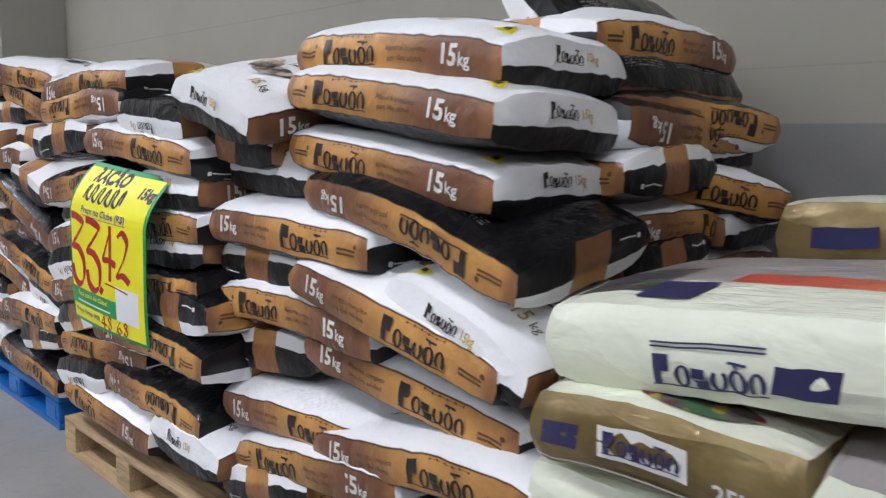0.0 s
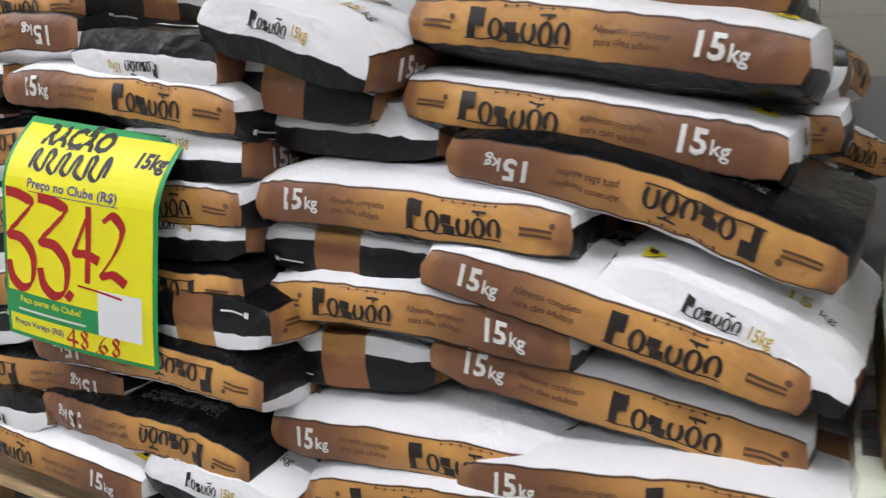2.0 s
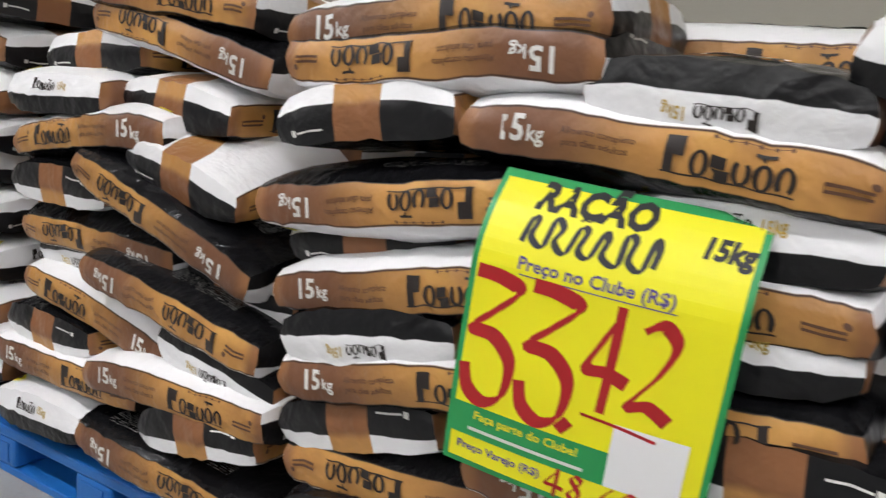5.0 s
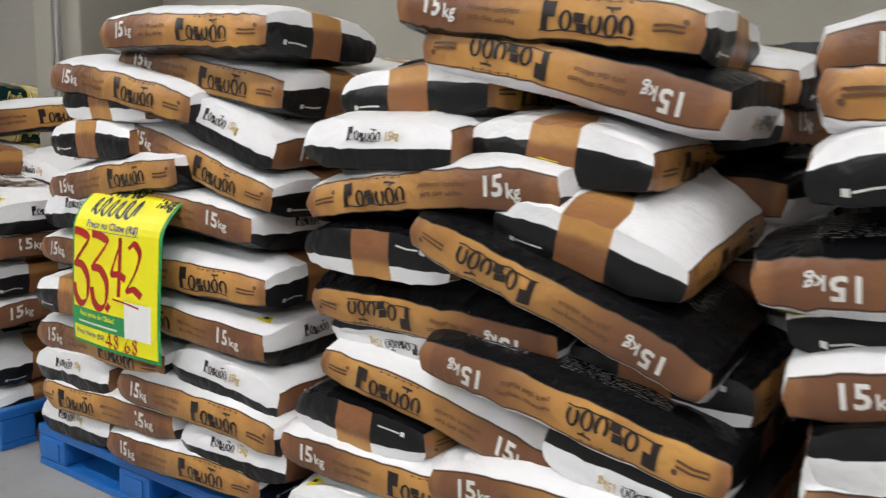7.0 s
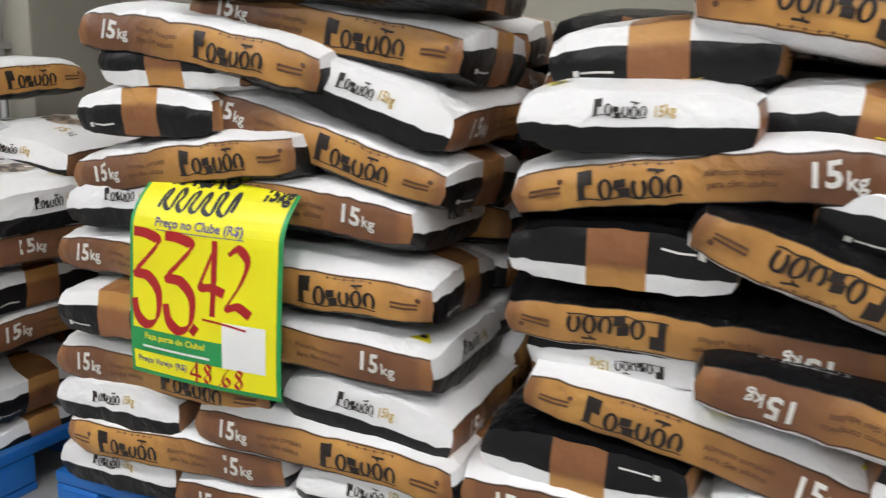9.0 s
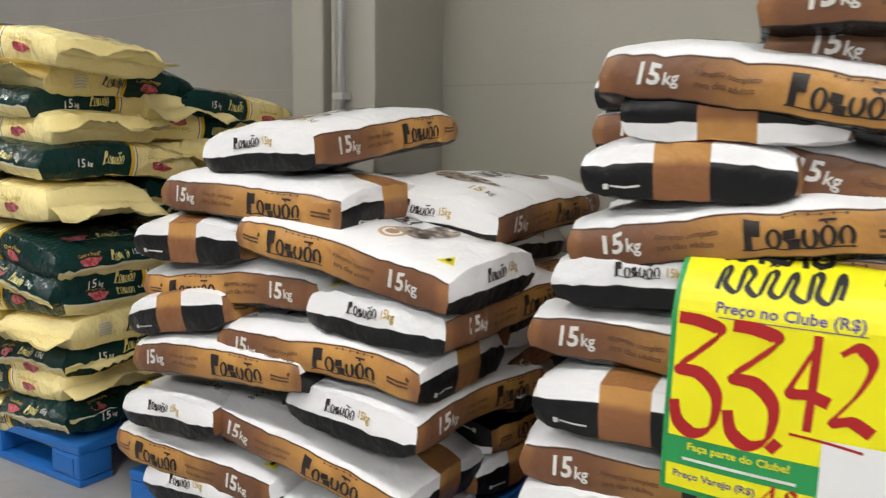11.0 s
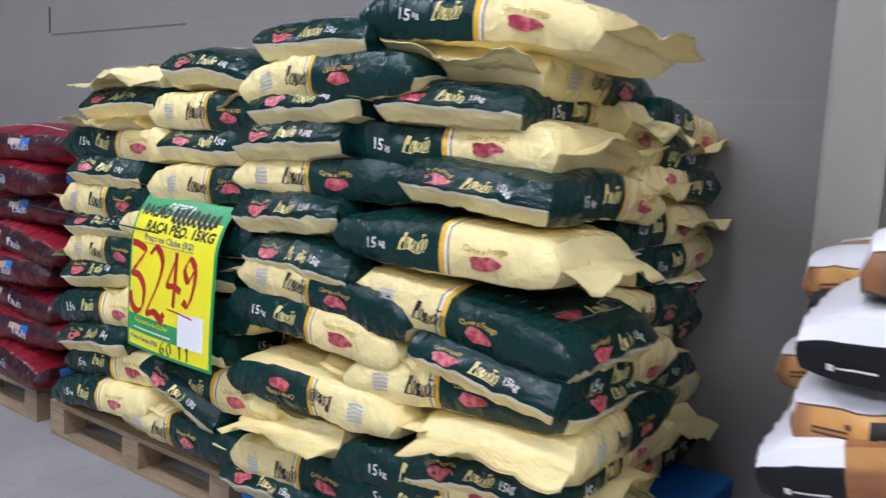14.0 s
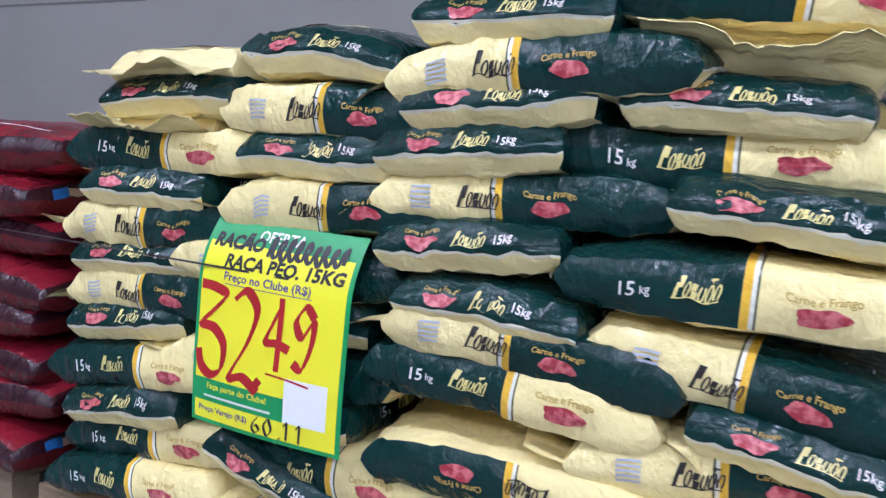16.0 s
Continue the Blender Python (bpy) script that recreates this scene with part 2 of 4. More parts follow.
wall_paint = material("wall_paint", paint_colour((0.315, 0.297, 0.250), (0.275, 0.259, 0.218)), 0.62, bumps=((14.0, 0.002, None), (120.0, 0.0006, None)))
# the same beige paint, with the dimmer light beyond the column in its colour
dim_lit_wall_paint = material("dim_lit_wall_paint", paint_colour((0.250, 0.235, 0.222), (0.218, 0.205, 0.194)), 0.6, bumps=((14.0, 0.002, None), (120.0, 0.0006, None)))
dado_paint = material("dado_paint", paint_colour((0.21, 0.206, 0.198), (0.18, 0.176, 0.17)), 0.6, bumps=((14.0, 0.002, None), (120.0, 0.0006, None)))
joint_paint = material("joint_paint", paint_colour((0.275, 0.26, 0.22), (0.245, 0.23, 0.195)), 0.65)
column_paint = material("column_paint", paint_colour((0.290, 0.274, 0.238), (0.256, 0.242, 0.210)), 0.6, bumps=((60.0, 0.001, None),))
crack_line = material("dark_scratch", (0.115, 0.108, 0.10), 0.7)
steel = material("galvanised_steel", (0.55, 0.56, 0.57), 0.35, 0.9, bumps=((50.0, 0.0005, None),))
ceiling_paint = material("ceiling_sheet", (0.32, 0.32, 0.31), 0.7, bumps=((3.0, 0.002, None),))


def wood_colour(nt):
    grain = noise_tex(nt, 14.0, 5.0, 0.6, (0.35, 5, 5), 1.2)
    base = mix(nt, ramp(nt, grain, 0.35, 0.7), (0.50, 0.36, 0.20), (0.33, 0.215, 0.11))
    return mix(nt, mth(nt, "MULTIPLY", ramp(nt, noise_tex(nt, 3.0, 4.0), 0.5, 0.75), 0.4), base, (0.24, 0.18, 0.12))


pine = material("pine_wood", wood_colour, 0.7, bumps=((30.0, 0.0012, (0.3, 4, 4)),), vary=0.15)
old_pine = material("weathered_wood", lambda nt: mix(nt, 0.55, wood_colour(nt), (0.13, 0.10, 0.075)), 0.75, bumps=((30.0, 0.0015, (0.3, 4, 4)),), vary=0.15)
blue_plastic = material("blue_plastic", lambda nt: mix(nt, mth(nt, "MULTIPLY", ramp(nt, noise_tex(nt, 9.0, 5.0, 0.7), 0.5, 0.75), 0.4), (0.006, 0.125, 0.43), (0.05, 0.15, 0.32)), 0.42, bumps=((70.0, 0.0006, None),))
lamp_white = bpy.data.materials.new("lamp_diffuser")
lamp_white.use_nodes = True
lamp_white.node_tree.nodes["Principled BSDF"].inputs["Emission Color"].default_value = (0.93, 0.97, 1.0, 1)
lamp_white.node_tree.nodes["Principled BSDF"].inputs["Emission Strength"].default_value = LAMP


# ---------------------------------------------------------------- mesh helpers
def link_mesh(name, verts, faces, mats, parent=None, label="", smooth=False):
    me = bpy.data.meshes.new(name)
    me.from_pydata([tuple(v) for v in verts], [], faces)
    for m in mats if isinstance(mats, (list, tuple)) else [mats]:
        me.materials.append(m)
    if smooth:
        me.polygons.foreach_set("use_smooth", [True] * len(me.polygons))
    ob = new(name, me)
    ob.parent = parent
    return tagged(ob, label)


def part(name, bm, mat, parent=None, label="", smooth=False):
    me = bpy.data.meshes.new(name)
    bm.to_mesh(me)
    bm.free()
    me.materials.append(mat)
    if smooth:
        me.polygons.foreach_set("use_smooth", [True] * len(me.polygons))
    ob = new(name, me)
    ob.parent = parent
    return tagged(ob, label)


def box(x0, y0, z0, x1, y1, z1, bevel=0.0, bm=None):
    own = bm is None
    bm = bm or bmesh.new()
    made = bmesh.ops.create_cube(bm, size=1.0, matrix=Matrix.LocRotScale(((x0 + x1) / 2, (y0 + y1) / 2, (z0 + z1) / 2), None, (x1 - x0, y1 - y0, z1 - z0)))
    if bevel:
        edges = {e for v in made["verts"] for e in v.link_edges}
        bmesh.ops.bevel(bm, geom=list(edges), offset=bevel, segments=2, affect="EDGES", profile=0.6)
    return bm


# ---------------------------------------------------------------- the room
BACK = 2.42


def setting(name, bm, mat, label, parent=None):
    return tagged(part(name, bm, mat, parent, label), label, kind="structure", category=name.split("_")[0])


setting("floor", box(-16, -7, -0.2, 5, BACK + 0.3, 0), concrete, "worn grey polished concrete floor of the store")
setting("wall_back", box(-6.72, BACK, 0, 5, BACK + 0.25, 5.2), wall_paint, "greyish beige painted block wall behind the stacks")
setting("wall_back_2", box(-16, BACK, 0, -6.72, BACK + 0.25, 5.2), dim_lit_wall_paint, "beige block wall beyond the column, coloured darker for dimmer light")
# unseen walls and ceiling, added to close the room and dark to limit bounce
setting("wall_front", box(-16, -7.25, 0, 5, -7, 5.2), dado_paint, "unseen wall across the aisle, dark to limit bounced light")
setting("wall_west", box(-16.25, -7.25, 0, -16, BACK + 0.25, 5.2), dado_paint, "unseen end wall, dark to limit bounced light")
setting("wall_east", box(5, -7.25, 0, 5.25, BACK + 0.25, 5.2), dado_paint, "unseen end wall, dark to limit bounced light")
setting("ceiling", box(-16.25, -7.25, 5.2, 5.25, BACK + 0.25, 5.4), ceiling_paint, "unseen ceiling above the aisle, grey to limit bounced light")
setting("trim_dado", box(-3.5, BACK - 0.006, 0, 5, BACK, 1.25), dado_paint, "darker grey painted lower band of the wall")

# joints between the courses of the wall
bm = bmesh.new()
for i in range(1, 13):
    box(-16, BACK - 0.0015, 0.4 * i + 0.212, -6.93, BACK, 0.4 * i + 0.218, bm=bm)
    box(-6.53, BACK - 0.0015, 0.4 * i + 0.212, 5, BACK, 0.4 * i + 0.218, bm=bm)
setting("trim_wall_joints", bm, joint_paint, "thin grey joints between the wall courses")

setting("trim_wall_scuff", box(-11.83, BACK - 0.002, 1.83, -11.81, BACK, 2.0), ink_black, "dark scuff on the wall beyond the column")
setting("trim_wall_crack", box(-11.80, BACK - 0.002, 1.812, -10.35, BACK, 1.824), crack_line, "thin dark line scratched along the wall beyond the column")

# the column with its groove
bm = bmesh.new()
box(-6.93, 1.95, 0, -6.77, BACK, 5.2, 0.012, bm)
box(-6.77, 2.0, 0, -6.735, BACK, 5.2, 0, bm)
box(-6.735, 1.95, 0, -6.53, BACK, 5.2, 0.012, bm)
setting("column", bm, column_paint, "pale beige concrete column with a vertical groove")


def tube(path, r, seg=12):
    bm = bmesh.new()
    rings = []
    for i, p in enumerate(path):
        d = (Vector(path[min(i + 1, len(path) - 1)]) - Vector(path[max(i - 1, 0)])).normalized()
        q = d.to_track_quat("Z", "Y")
        rings.append([bm.verts.new(Vector(p) + q @ Vector((r * math.cos(a), r * math.sin(a), 0))) for a in [2 * math.pi * k / seg for k in range(seg)]])
    for a, b in zip(rings, rings[1:]):
        for k in range(seg):
            bm.faces.new((a[k], a[(k + 1) % seg], b[(k + 1) % seg], b[k]))
    bm.faces.new(rings[0][::-1])
    bm.faces.new(rings[-1])
    return bm


conduit = tagged(part("conduit_pipe", tube([(-6.66, 1.915, 0.0), (-6.66, 1.915, 5.2)], 0.016), steel, smooth=True),
                 "thin galvanised steel conduit pipe on the column", "pipe")
for z in (0.6, 1.35, 2.4):
    part("clamp", box(-6.684, 1.895, z - 0.012, -6.636, 1.95, z + 0.012, 0.003), steel, conduit)

# ceiling lamps over the aisle
for x in (-13, -10, -7, -4, -1, 2):
    for y in (-1.1, -5.2):
        light = tagged(new("ceiling_light"), "long white fluorescent ceiling light above the aisle", "lamp", "lamps above the aisle")
        light.matrix_basis = pose(x, y, 4.6)
        part("housing", box(-0.65, -0.12, 0.02, 0.65, 0.12, 0.08, 0.01), steel, light)
        part("diffuser", box(-0.62, -0.10, -0.01, 0.62, 0.10, 0.02, 0.008), lamp_white, light, "glowing white diffuser")
        for dx in (-0.5, 0.5):
            part("hanger", tube([(dx, 0, 0.08), (dx, 0, 0.6)], 0.004, 6), steel, light)


# ---------------------------------------------------------------- pallets
def wood_pallet(x, y, w, d, mat, label):
    p = tagged(new("wooden_pallet"), label, "pallet", "pallets on the floor")
    p.matrix_basis = pose(x, y, 0)
    for i in range(3):
        part("bottom_board", box(-w / 2, (d - 0.1) * i / 2, 0, w / 2, (d - 0.1) * i / 2 + 0.1, 0.02, 0.003), mat, p)
        for j in range(3):
            bx = -w / 2 + (w - 0.1) * j / 2
            part("block", box(bx, (d - 0.1) * i / 2, 0.02, bx + 0.1, (d - 0.1) * i / 2 + 0.1, 0.1, 0.003), mat, p)
    for j in range(3):
        bx = -w / 2 + (w - 0.1) * j / 2
        part("stringer_board", box(bx, 0, 0.1, bx + 0.1, d, 0.12, 0.003), mat, p)
    n = 7
    for i in range(n):
        y0 = (d - 0.1) * i / (n - 1)
        part("deck_board", box(-w / 2, y0, 0.12, w / 2, y0 + 0.1, 0.14, 0.003), mat, p)
    return p


def plastic_pallet(x, y, w, d):
    p = tagged(new("plastic_pallet"), "blue plastic pallet with open fork holes under feed bags", "pallet", "pallets on the floor")
    p.matrix_basis = pose(x, y, 0)
    part("deck", box(-w / 2, 0, 0.115, w / 2, d, 0.15, 0.008), blue_plastic, p)
    for i in range(3):
        y0 = (d - 0.13) * i / 2
        part("bottom_rail", box(-w / 2, y0, 0, w / 2, y0 + 0.13, 0.025, 0.006), blue_plastic, p)
        for j in range(3):
            bx = -w / 2 + (w - 0.16) * j / 2
            foot = part("foot", box(bx, y0, 0.025, bx + 0.16, y0 + 0.13, 0.115, 0.012), blue_plastic, p)
            part("rib", box(bx + 0.03, y0 - 0.004, 0.04, bx + 0.13, y0, 0.10, 0.002), blue_plastic, foot)
    return p


wood_pallet(-2.56, 1.06, 1.02, 1.2, pine, "pale pine wooden pallet under dog food bags")
wood_pallet(-1.46, 1.10, 1.02, 1.2, pine, "pale pine wooden pallet under dog food bags")
wood_pallet(-0.25, 1.12, 1.1, 1.2, pine, "pale pine wooden pallet under cat food bags")
plastic_pallet(-5.03, 1.15, 1.1, 1.2)
plastic_pallet(-3.85, 1.12, 1.1, 1.2)
plastic_pallet(-6.33, 1.12, 1.1, 0.8)
plastic_pallet(-7.72, 1.14, 1.1, 1.2)
wood_pallet(-8.95, 1.20, 1.1, 1.2, old_pine, "weathered brown wooden pallet under green feed bags")
wood_pallet(-10.2, 1.22, 1.1, 1.15, old_pine, "weathered brown wooden pallet under red feed bags")


# ---------------------------------------------------------------- feed bags
def cube_sheet(nx, ny, nz):
    """The skin of a cube from -1 to 1 with rows crowded towards its edges, its faces and their side (0 top, 1 bottom, 2 long sides, 3 +x end, 4 -x end)."""
    def steps(n):
        s = np.linspace(-1, 1, n + 1)
        return np.sign(s) * (1 - (1 - np.abs(s)) ** 1.35)
    sx, sy, sz = steps(nx), steps(ny), steps(nz)
    index, verts, faces, sides = {}, [], [], []

    def vert(x, y, z):
        k = (round(x, 5), round(y, 5), round(z, 5))
        if k not in index:
            index[k] = len(verts)
            verts.append(k)
        return index[k]

    def sheet(a, b, f, side, turn):
        for i in range(len(a) - 1):
            for j in range(len(b) - 1):
                q = [vert(*f(a[i], b[j])), vert(*f(a[i + 1], b[j])), vert(*f(a[i + 1], b[j + 1])), vert(*f(a[i], b[j + 1]))]
                faces.append(q[::-1] if turn else q)
                sides.append(side)
    sheet(sx, sy, lambda u, v: (u, v, 1), 0, False)
    sheet(sx, sy, lambda u, v: (u, v, -1), 1, True)
    sheet(sx, sz, lambda u, v: (u, -1, v), 2, False)
    sheet(sx, sz, lambda u, v: (u, 1, v), 2, True)
    sheet(sy, sz, lambda u, v: (1, u, v), 3, False)
    sheet(sy, sz, lambda u, v: (-1, u, v), 4, True)
    return np.array(verts, float), faces, sides


CUBE, CUBE_FACES, CUBE_SIDES = cube_sheet(30, 18, 8)


class Shape:
    """The sizes of a kind of bag: length, width, height in metres, edge: share of the height left at the long sides, tip: at the ends, belly: bulge of the sides, wedge: of the ends."""
    def __init__(self, length, width, height, edge, tip, belly, crumple, wedge=0.010):
        self.length, self.width, self.height = length, width, height
        self.edge, self.tip, self.belly, self.crumple, self.wedge = edge, tip, belly, crumple, wedge


DOG = Shape(0.69, 0.425, 0.158, 0.535, 0.70, 0.008, 1.0)
MEAT = Shape(0.625, 0.412, 0.142, 0.74, 0.70, 0.016, 1.5, 0.034)
RED = Shape(0.80, 0.52, 0.175, 0.55, 0.55, 0.02, 1.3)
CAT = Shape(0.86, 0.54, 0.165, 0.84, 0.75, 0.02, 0.8)
SHORT = Shape(0.47, 0.74, 0.15, 0.84, 0.80, 0.022, 0.8)


def deformer(sh, rng, bow=0.0, droop=0.0):
    """A function that lays points of the cube onto one slack, creased bag."""
    waves = [(rng.uniform(-1, 1, 3) * k, rng.uniform(0, 6.28), a * sh.crumple) for k, a, n in ((14, 0.0013, 6), (40, 0.0007, 8), (100, 0.00045, 8)) for _ in range(n)]
    pucker = [(rng.uniform(70, 190), rng.uniform(0, 6.28)) for _ in range(4)]
    twist, lean = rng.uniform(-0.006, 0.006), rng.uniform(-0.01, 0.01)
    bulge = rng.uniform(0.85, 1.1)
    bend2 = rng.uniform(-0.006, 0.006)

    def f(p):
        px, py, pz = p[:, 0], p[:, 1], p[:, 2]
        ax, ay = np.abs(px), np.abs(py)
        low = sh.tip + (1 - sh.tip) * (1 - ax ** 4)
        prof = sh.edge * np.minimum(1, low + 0.12) + (low - sh.edge * np.minimum(1, low + 0.12)) * (1 - ay ** 4)
        prof = np.maximum(prof, 0.3) * (1 + (bulge - 1) * (1 - ax ** 2) * (1 - ay ** 2))
        x = px * sh.length / 2 * (1 - 0.035 * ay ** 6) + np.sign(px) * ax ** 14 * sh.wedge * (1 - np.abs(pz + 0.1))
        y = py * sh.width / 2 * (1 - 0.05 * ax ** 6) + np.sign(py) * ay ** 8 * sh.belly * (1 - pz ** 2)
        z = pz * sh.height / 2 * prof
        q = np.stack([x, y, z], 1)
        n = sum(a * np.sin(q @ k + ph) for k, ph, a in waves)
        m = sum(a * np.sin(q @ k[[1, 2, 0]] + ph * 1.7) for k, ph, a in waves)
        pk = sum(np.sin(k * px * sh.length / 2 + ph) for k, ph in pucker) * 0.0006 * sh.crumple
        pe = sum(np.sin(k * py * sh.width / 2 + ph) for k, ph in pucker) * 0.0009 * sh.crumple
        z = z + n + pk * ay ** 5 + pe * ax ** 9
        y = y + 0.8 * m * ay ** 2 + pk * np.sign(py) * ay ** 6 * 0.8
        x = x + 0.8 * m * ax ** 4
        z = z - bow * px ** 2 - droop * ay ** 2 + twist * px * py + bend2 * np.sin(3.1 * px + lean * 100) + lean * px * 0.5
        return np.stack([x, y, z], 1)
    return f


def bag_template(name, sh, mats):
    me = bpy.data.meshes.new(name)
    me.from_pydata([tuple(v) for v in CUBE], [], CUBE_FACES)
    for m in mats:
        me.materials.append(m)
    me.polygons.foreach_set("material_index", CUBE_SIDES)
    me.polygons.foreach_set("use_smooth", [True] * len(CUBE_FACES))
    if sh in (DOG, MEAT, CAT, SHORT):
        side_of = {}
        for q, s in zip(CUBE_FACES, CUBE_SIDES):
            for a, c in zip(q, q[1:] + q[:1]):
                side_of.setdefault((min(a, c), max(a, c)), set()).add(s)
        ends = np.empty(2 * len(me.edges), int)
        me.edges.foreach_get("vertices", ends)
        flags = [len(side_of[(min(a, c), max(a, c))]) > 1 for a, c in ends.reshape(-1, 2)]
        me.edges.foreach_set("use_edge_sharp", flags)
    size = (sh.length / 2, sh.width / 2, sh.height / 2 * sh.edge)
    axes = {0: (0, 1), 1: (0, 1), 2: (0, 2), 3: (1, 2), 4: (1, 2)}
    layer = me.uv_layers.new(name="print")
    flat = []
    for q, s in zip(CUBE_FACES, CUBE_SIDES):
        a, b = axes[s]
        for i in q:
            flat += [CUBE[i][a] * size[a], CUBE[i][b] * size[b]]
    layer.data.foreach_set("uv", flat)
    return me


TEMPLATES = {"dog": bag_template("feed_bag", DOG, dog_mats), "meat": bag_template("feed_bag", MEAT, meat_mats), "red": bag_template("feed_bag", RED, red_mats),
             "cat": bag_template("feed_bag", CAT, cat_mats), "gold": bag_template("feed_bag", CAT, gold_mats), "short": bag_template("feed_bag", SHORT, gold_mats)}
glyph_cache = {}


def glyphs(text, size, bold=0.0, shear=0.0):
    """The outline of a word as flat points and faces, centred."""
    key = (text, size, bold, shear)
    if key not in glyph_cache:
        cu = bpy.data.curves.new("word", "FONT")
        cu.body, cu.size, cu.align_x, cu.align_y, cu.resolution_u, cu.offset, cu.shear = text, size, "CENTER", "CENTER", 2, bold, shear
        ob = new("word", cu)
        ev = ob.evaluated_get(bpy.context.evaluated_depsgraph_get())
        me = ev.to_mesh()
        pts = np.array([v.co[:2] for v in me.vertices])
        faces = [list(p.vertices) for p in me.polygons]
        ev.to_mesh_clear()
        bpy.data.objects.remove(ob)
        bpy.data.curves.remove(cu)
        glyph_cache[key] = (pts, faces)
    return glyph_cache[key]


def slab(u0, v0, u1, v1, n=6, slant=0.0):
    """A flat bar, cut into n pieces so that it follows a bent skin."""
    pts, faces = [], []
    for i in range(n + 1):
        u = u0 + (u1 - u0) * i / n
        pts += [(u - slant, v0), (u + slant, v1)]
    for i in range(n):
        faces.append([2 * i, 2 * i + 2, 2 * i + 3, 2 * i + 1])
    return np.array(pts), faces


def disc(u, v, ru, rv, n=18, wobble=0.0, ph=0.0):
    a = np.linspace(0, 2 * math.pi, n, endpoint=False)
    r = 1 + wobble * (np.sin(3 * a + ph) + 0.6 * np.sin(5 * a + 2 * ph))
    pts = np.stack([u + ru * r * np.cos(a), v + rv * r * np.sin(a)], 1)
    return np.vstack([pts, [[u, v]]]), [[i, (i + 1) % n, n] for i in range(n)]


def moved(g, du, dv):
    return g[0] + np.array([du, dv]), g[1]


def joined(*gs):
    pts, faces, k = [], [], 0
    for p, f in gs:
        pts.append(p)
        faces += [[i + k for i in q] for q in f]
        k += len(p)
    return np.vstack(pts), faces


def arc(cu, cv, ru, rv, a0, a1, heavy, thin, n=12):
    """A curved band of a printed mark, heavy at its sides and thin above and below."""
    pts = []
    for k in range(n + 1):
        a = radians(a0 + (a1 - a0) * k / n)
        c, s = math.cos(a), math.sin(a)
        pts += [(cu + ru * c, cv + rv * s), (cu + (ru - heavy) * c, cv + (rv - thin) * s)]
    return np.array(pts), [[2 * k, 2 * k + 2, 2 * k + 3, 2 * k + 1] for k in range(n)]


def hung(base, shapes, top=False):
    """Joins shapes to a base strip: the lowest (or highest) corner of each is tied to the two nearest corners of the base."""
    out, ties = joined(base, *shapes), []
    k = len(base[0])
    for p, f in shapes:
        i = int(np.argmax(p[:, 1]) if top else np.argmin(p[:, 1]))
        near = np.argsort(np.hypot(*(base[0] - p[i]).T))[:2]
        ties.append([int(near[0]), int(near[1]), k + i])
        k += len(p)
    return out[0], out[1] + ties


def mark(u0, v0, u1, v1):
    """A brand drawn as a row of plain shapes on a thin line: a tall block with a flag, a ring, two offset bars, an arch turned up, a ring under a bar, an arch turned down."""
    w, h = u1 - u0, v1 - v0
    r, low, heavy, thin = 0.076 * w, 0.335 * h, 0.044 * w, 0.08 * h
    at = lambda k: u0 + (0.29 + 0.158 * k) * w
    block = grid(u0 + 0.02 * w, v0, u0 + 0.095 * w, v0 + 0.95 * h, 2, 8)
    flag = grid(u0 + 0.095 * w, v0 + 0.45 * h, u0 + 0.17 * w, v0 + 0.95 * h, 2, 5)
    offset = hung(grid(at(1) - 0.5 * r, v0 + 0.02 * h, at(1) + r, v0 + 0.30 * h, 3, 3), [grid(at(1) - r, v0 + 0.32 * h, at(1) + 0.5 * r, v0 + 0.60 * h, 3, 3)])
    ring = hung(slab(at(3) - r, v0 + 0.80 * h, at(3) + r, v0 + 0.88 * h, 4), [arc(at(3), v0 + low, r, low, 0, 360, heavy, thin, 16)], True)
    return hung(slab(u0, v0, u0 + w, v0 + 0.045 * h, 24),
                [hung(block, [flag]), arc(at(0), v0 + low, r, low, 0, 360, heavy, thin, 16), offset, arc(at(2), v0 + low, r, low, 130, 410, heavy, thin, 13), ring, arc(at(4), v0 + low, r, low, -50, 230, heavy, thin, 13)])


def slanted_mark(u0, v0, u1, v1):
    """The same row of plain shapes, leaning."""
    p, f = mark(u0, v0, u1, v1)
    return np.stack([p[:, 0] + 0.28 * (p[:, 1] - v0), p[:, 1]], 1), f


def bars(u0, v0, u1, v1, rows=2, n=5):
    """Lines of unreadable print as bars that hang together at one end."""
    h = (v1 - v0) / (2 * rows - 1)
    us = [u0, u0 + 0.0015, *[u0 + (u1 - u0) * (k + 1) / n for k in range(n)]]
    pts, faces = [], []
    for r in range(rows):
        base = len(pts)
        for u in us:
            pts += [(u, v0 + 2 * r * h), (u, v0 + (2 * r + 1) * h)]
        faces += [[base + 2 * k, base + 2 * k + 2, base + 2 * k + 3, base + 2 * k + 1] for k in range(len(us) - 1)]
        if r:
            low = base - 2 * len(us)
            faces.append([low + 1, low + 3, base + 2, base])
    return np.array(pts), faces


def grid(u0, v0, u1, v1, n, m):
    pts = [(u0 + (u1 - u0) * i / n, v0 + (v1 - v0) * j / m) for j in range(m + 1) for i in range(n + 1)]
    return np.array(pts), [[j * (n + 1) + i, j * (n + 1) + i + 1, (j + 1) * (n + 1) + i + 1, (j + 1) * (n + 1) + i] for j in range(m) for i in range(n)]


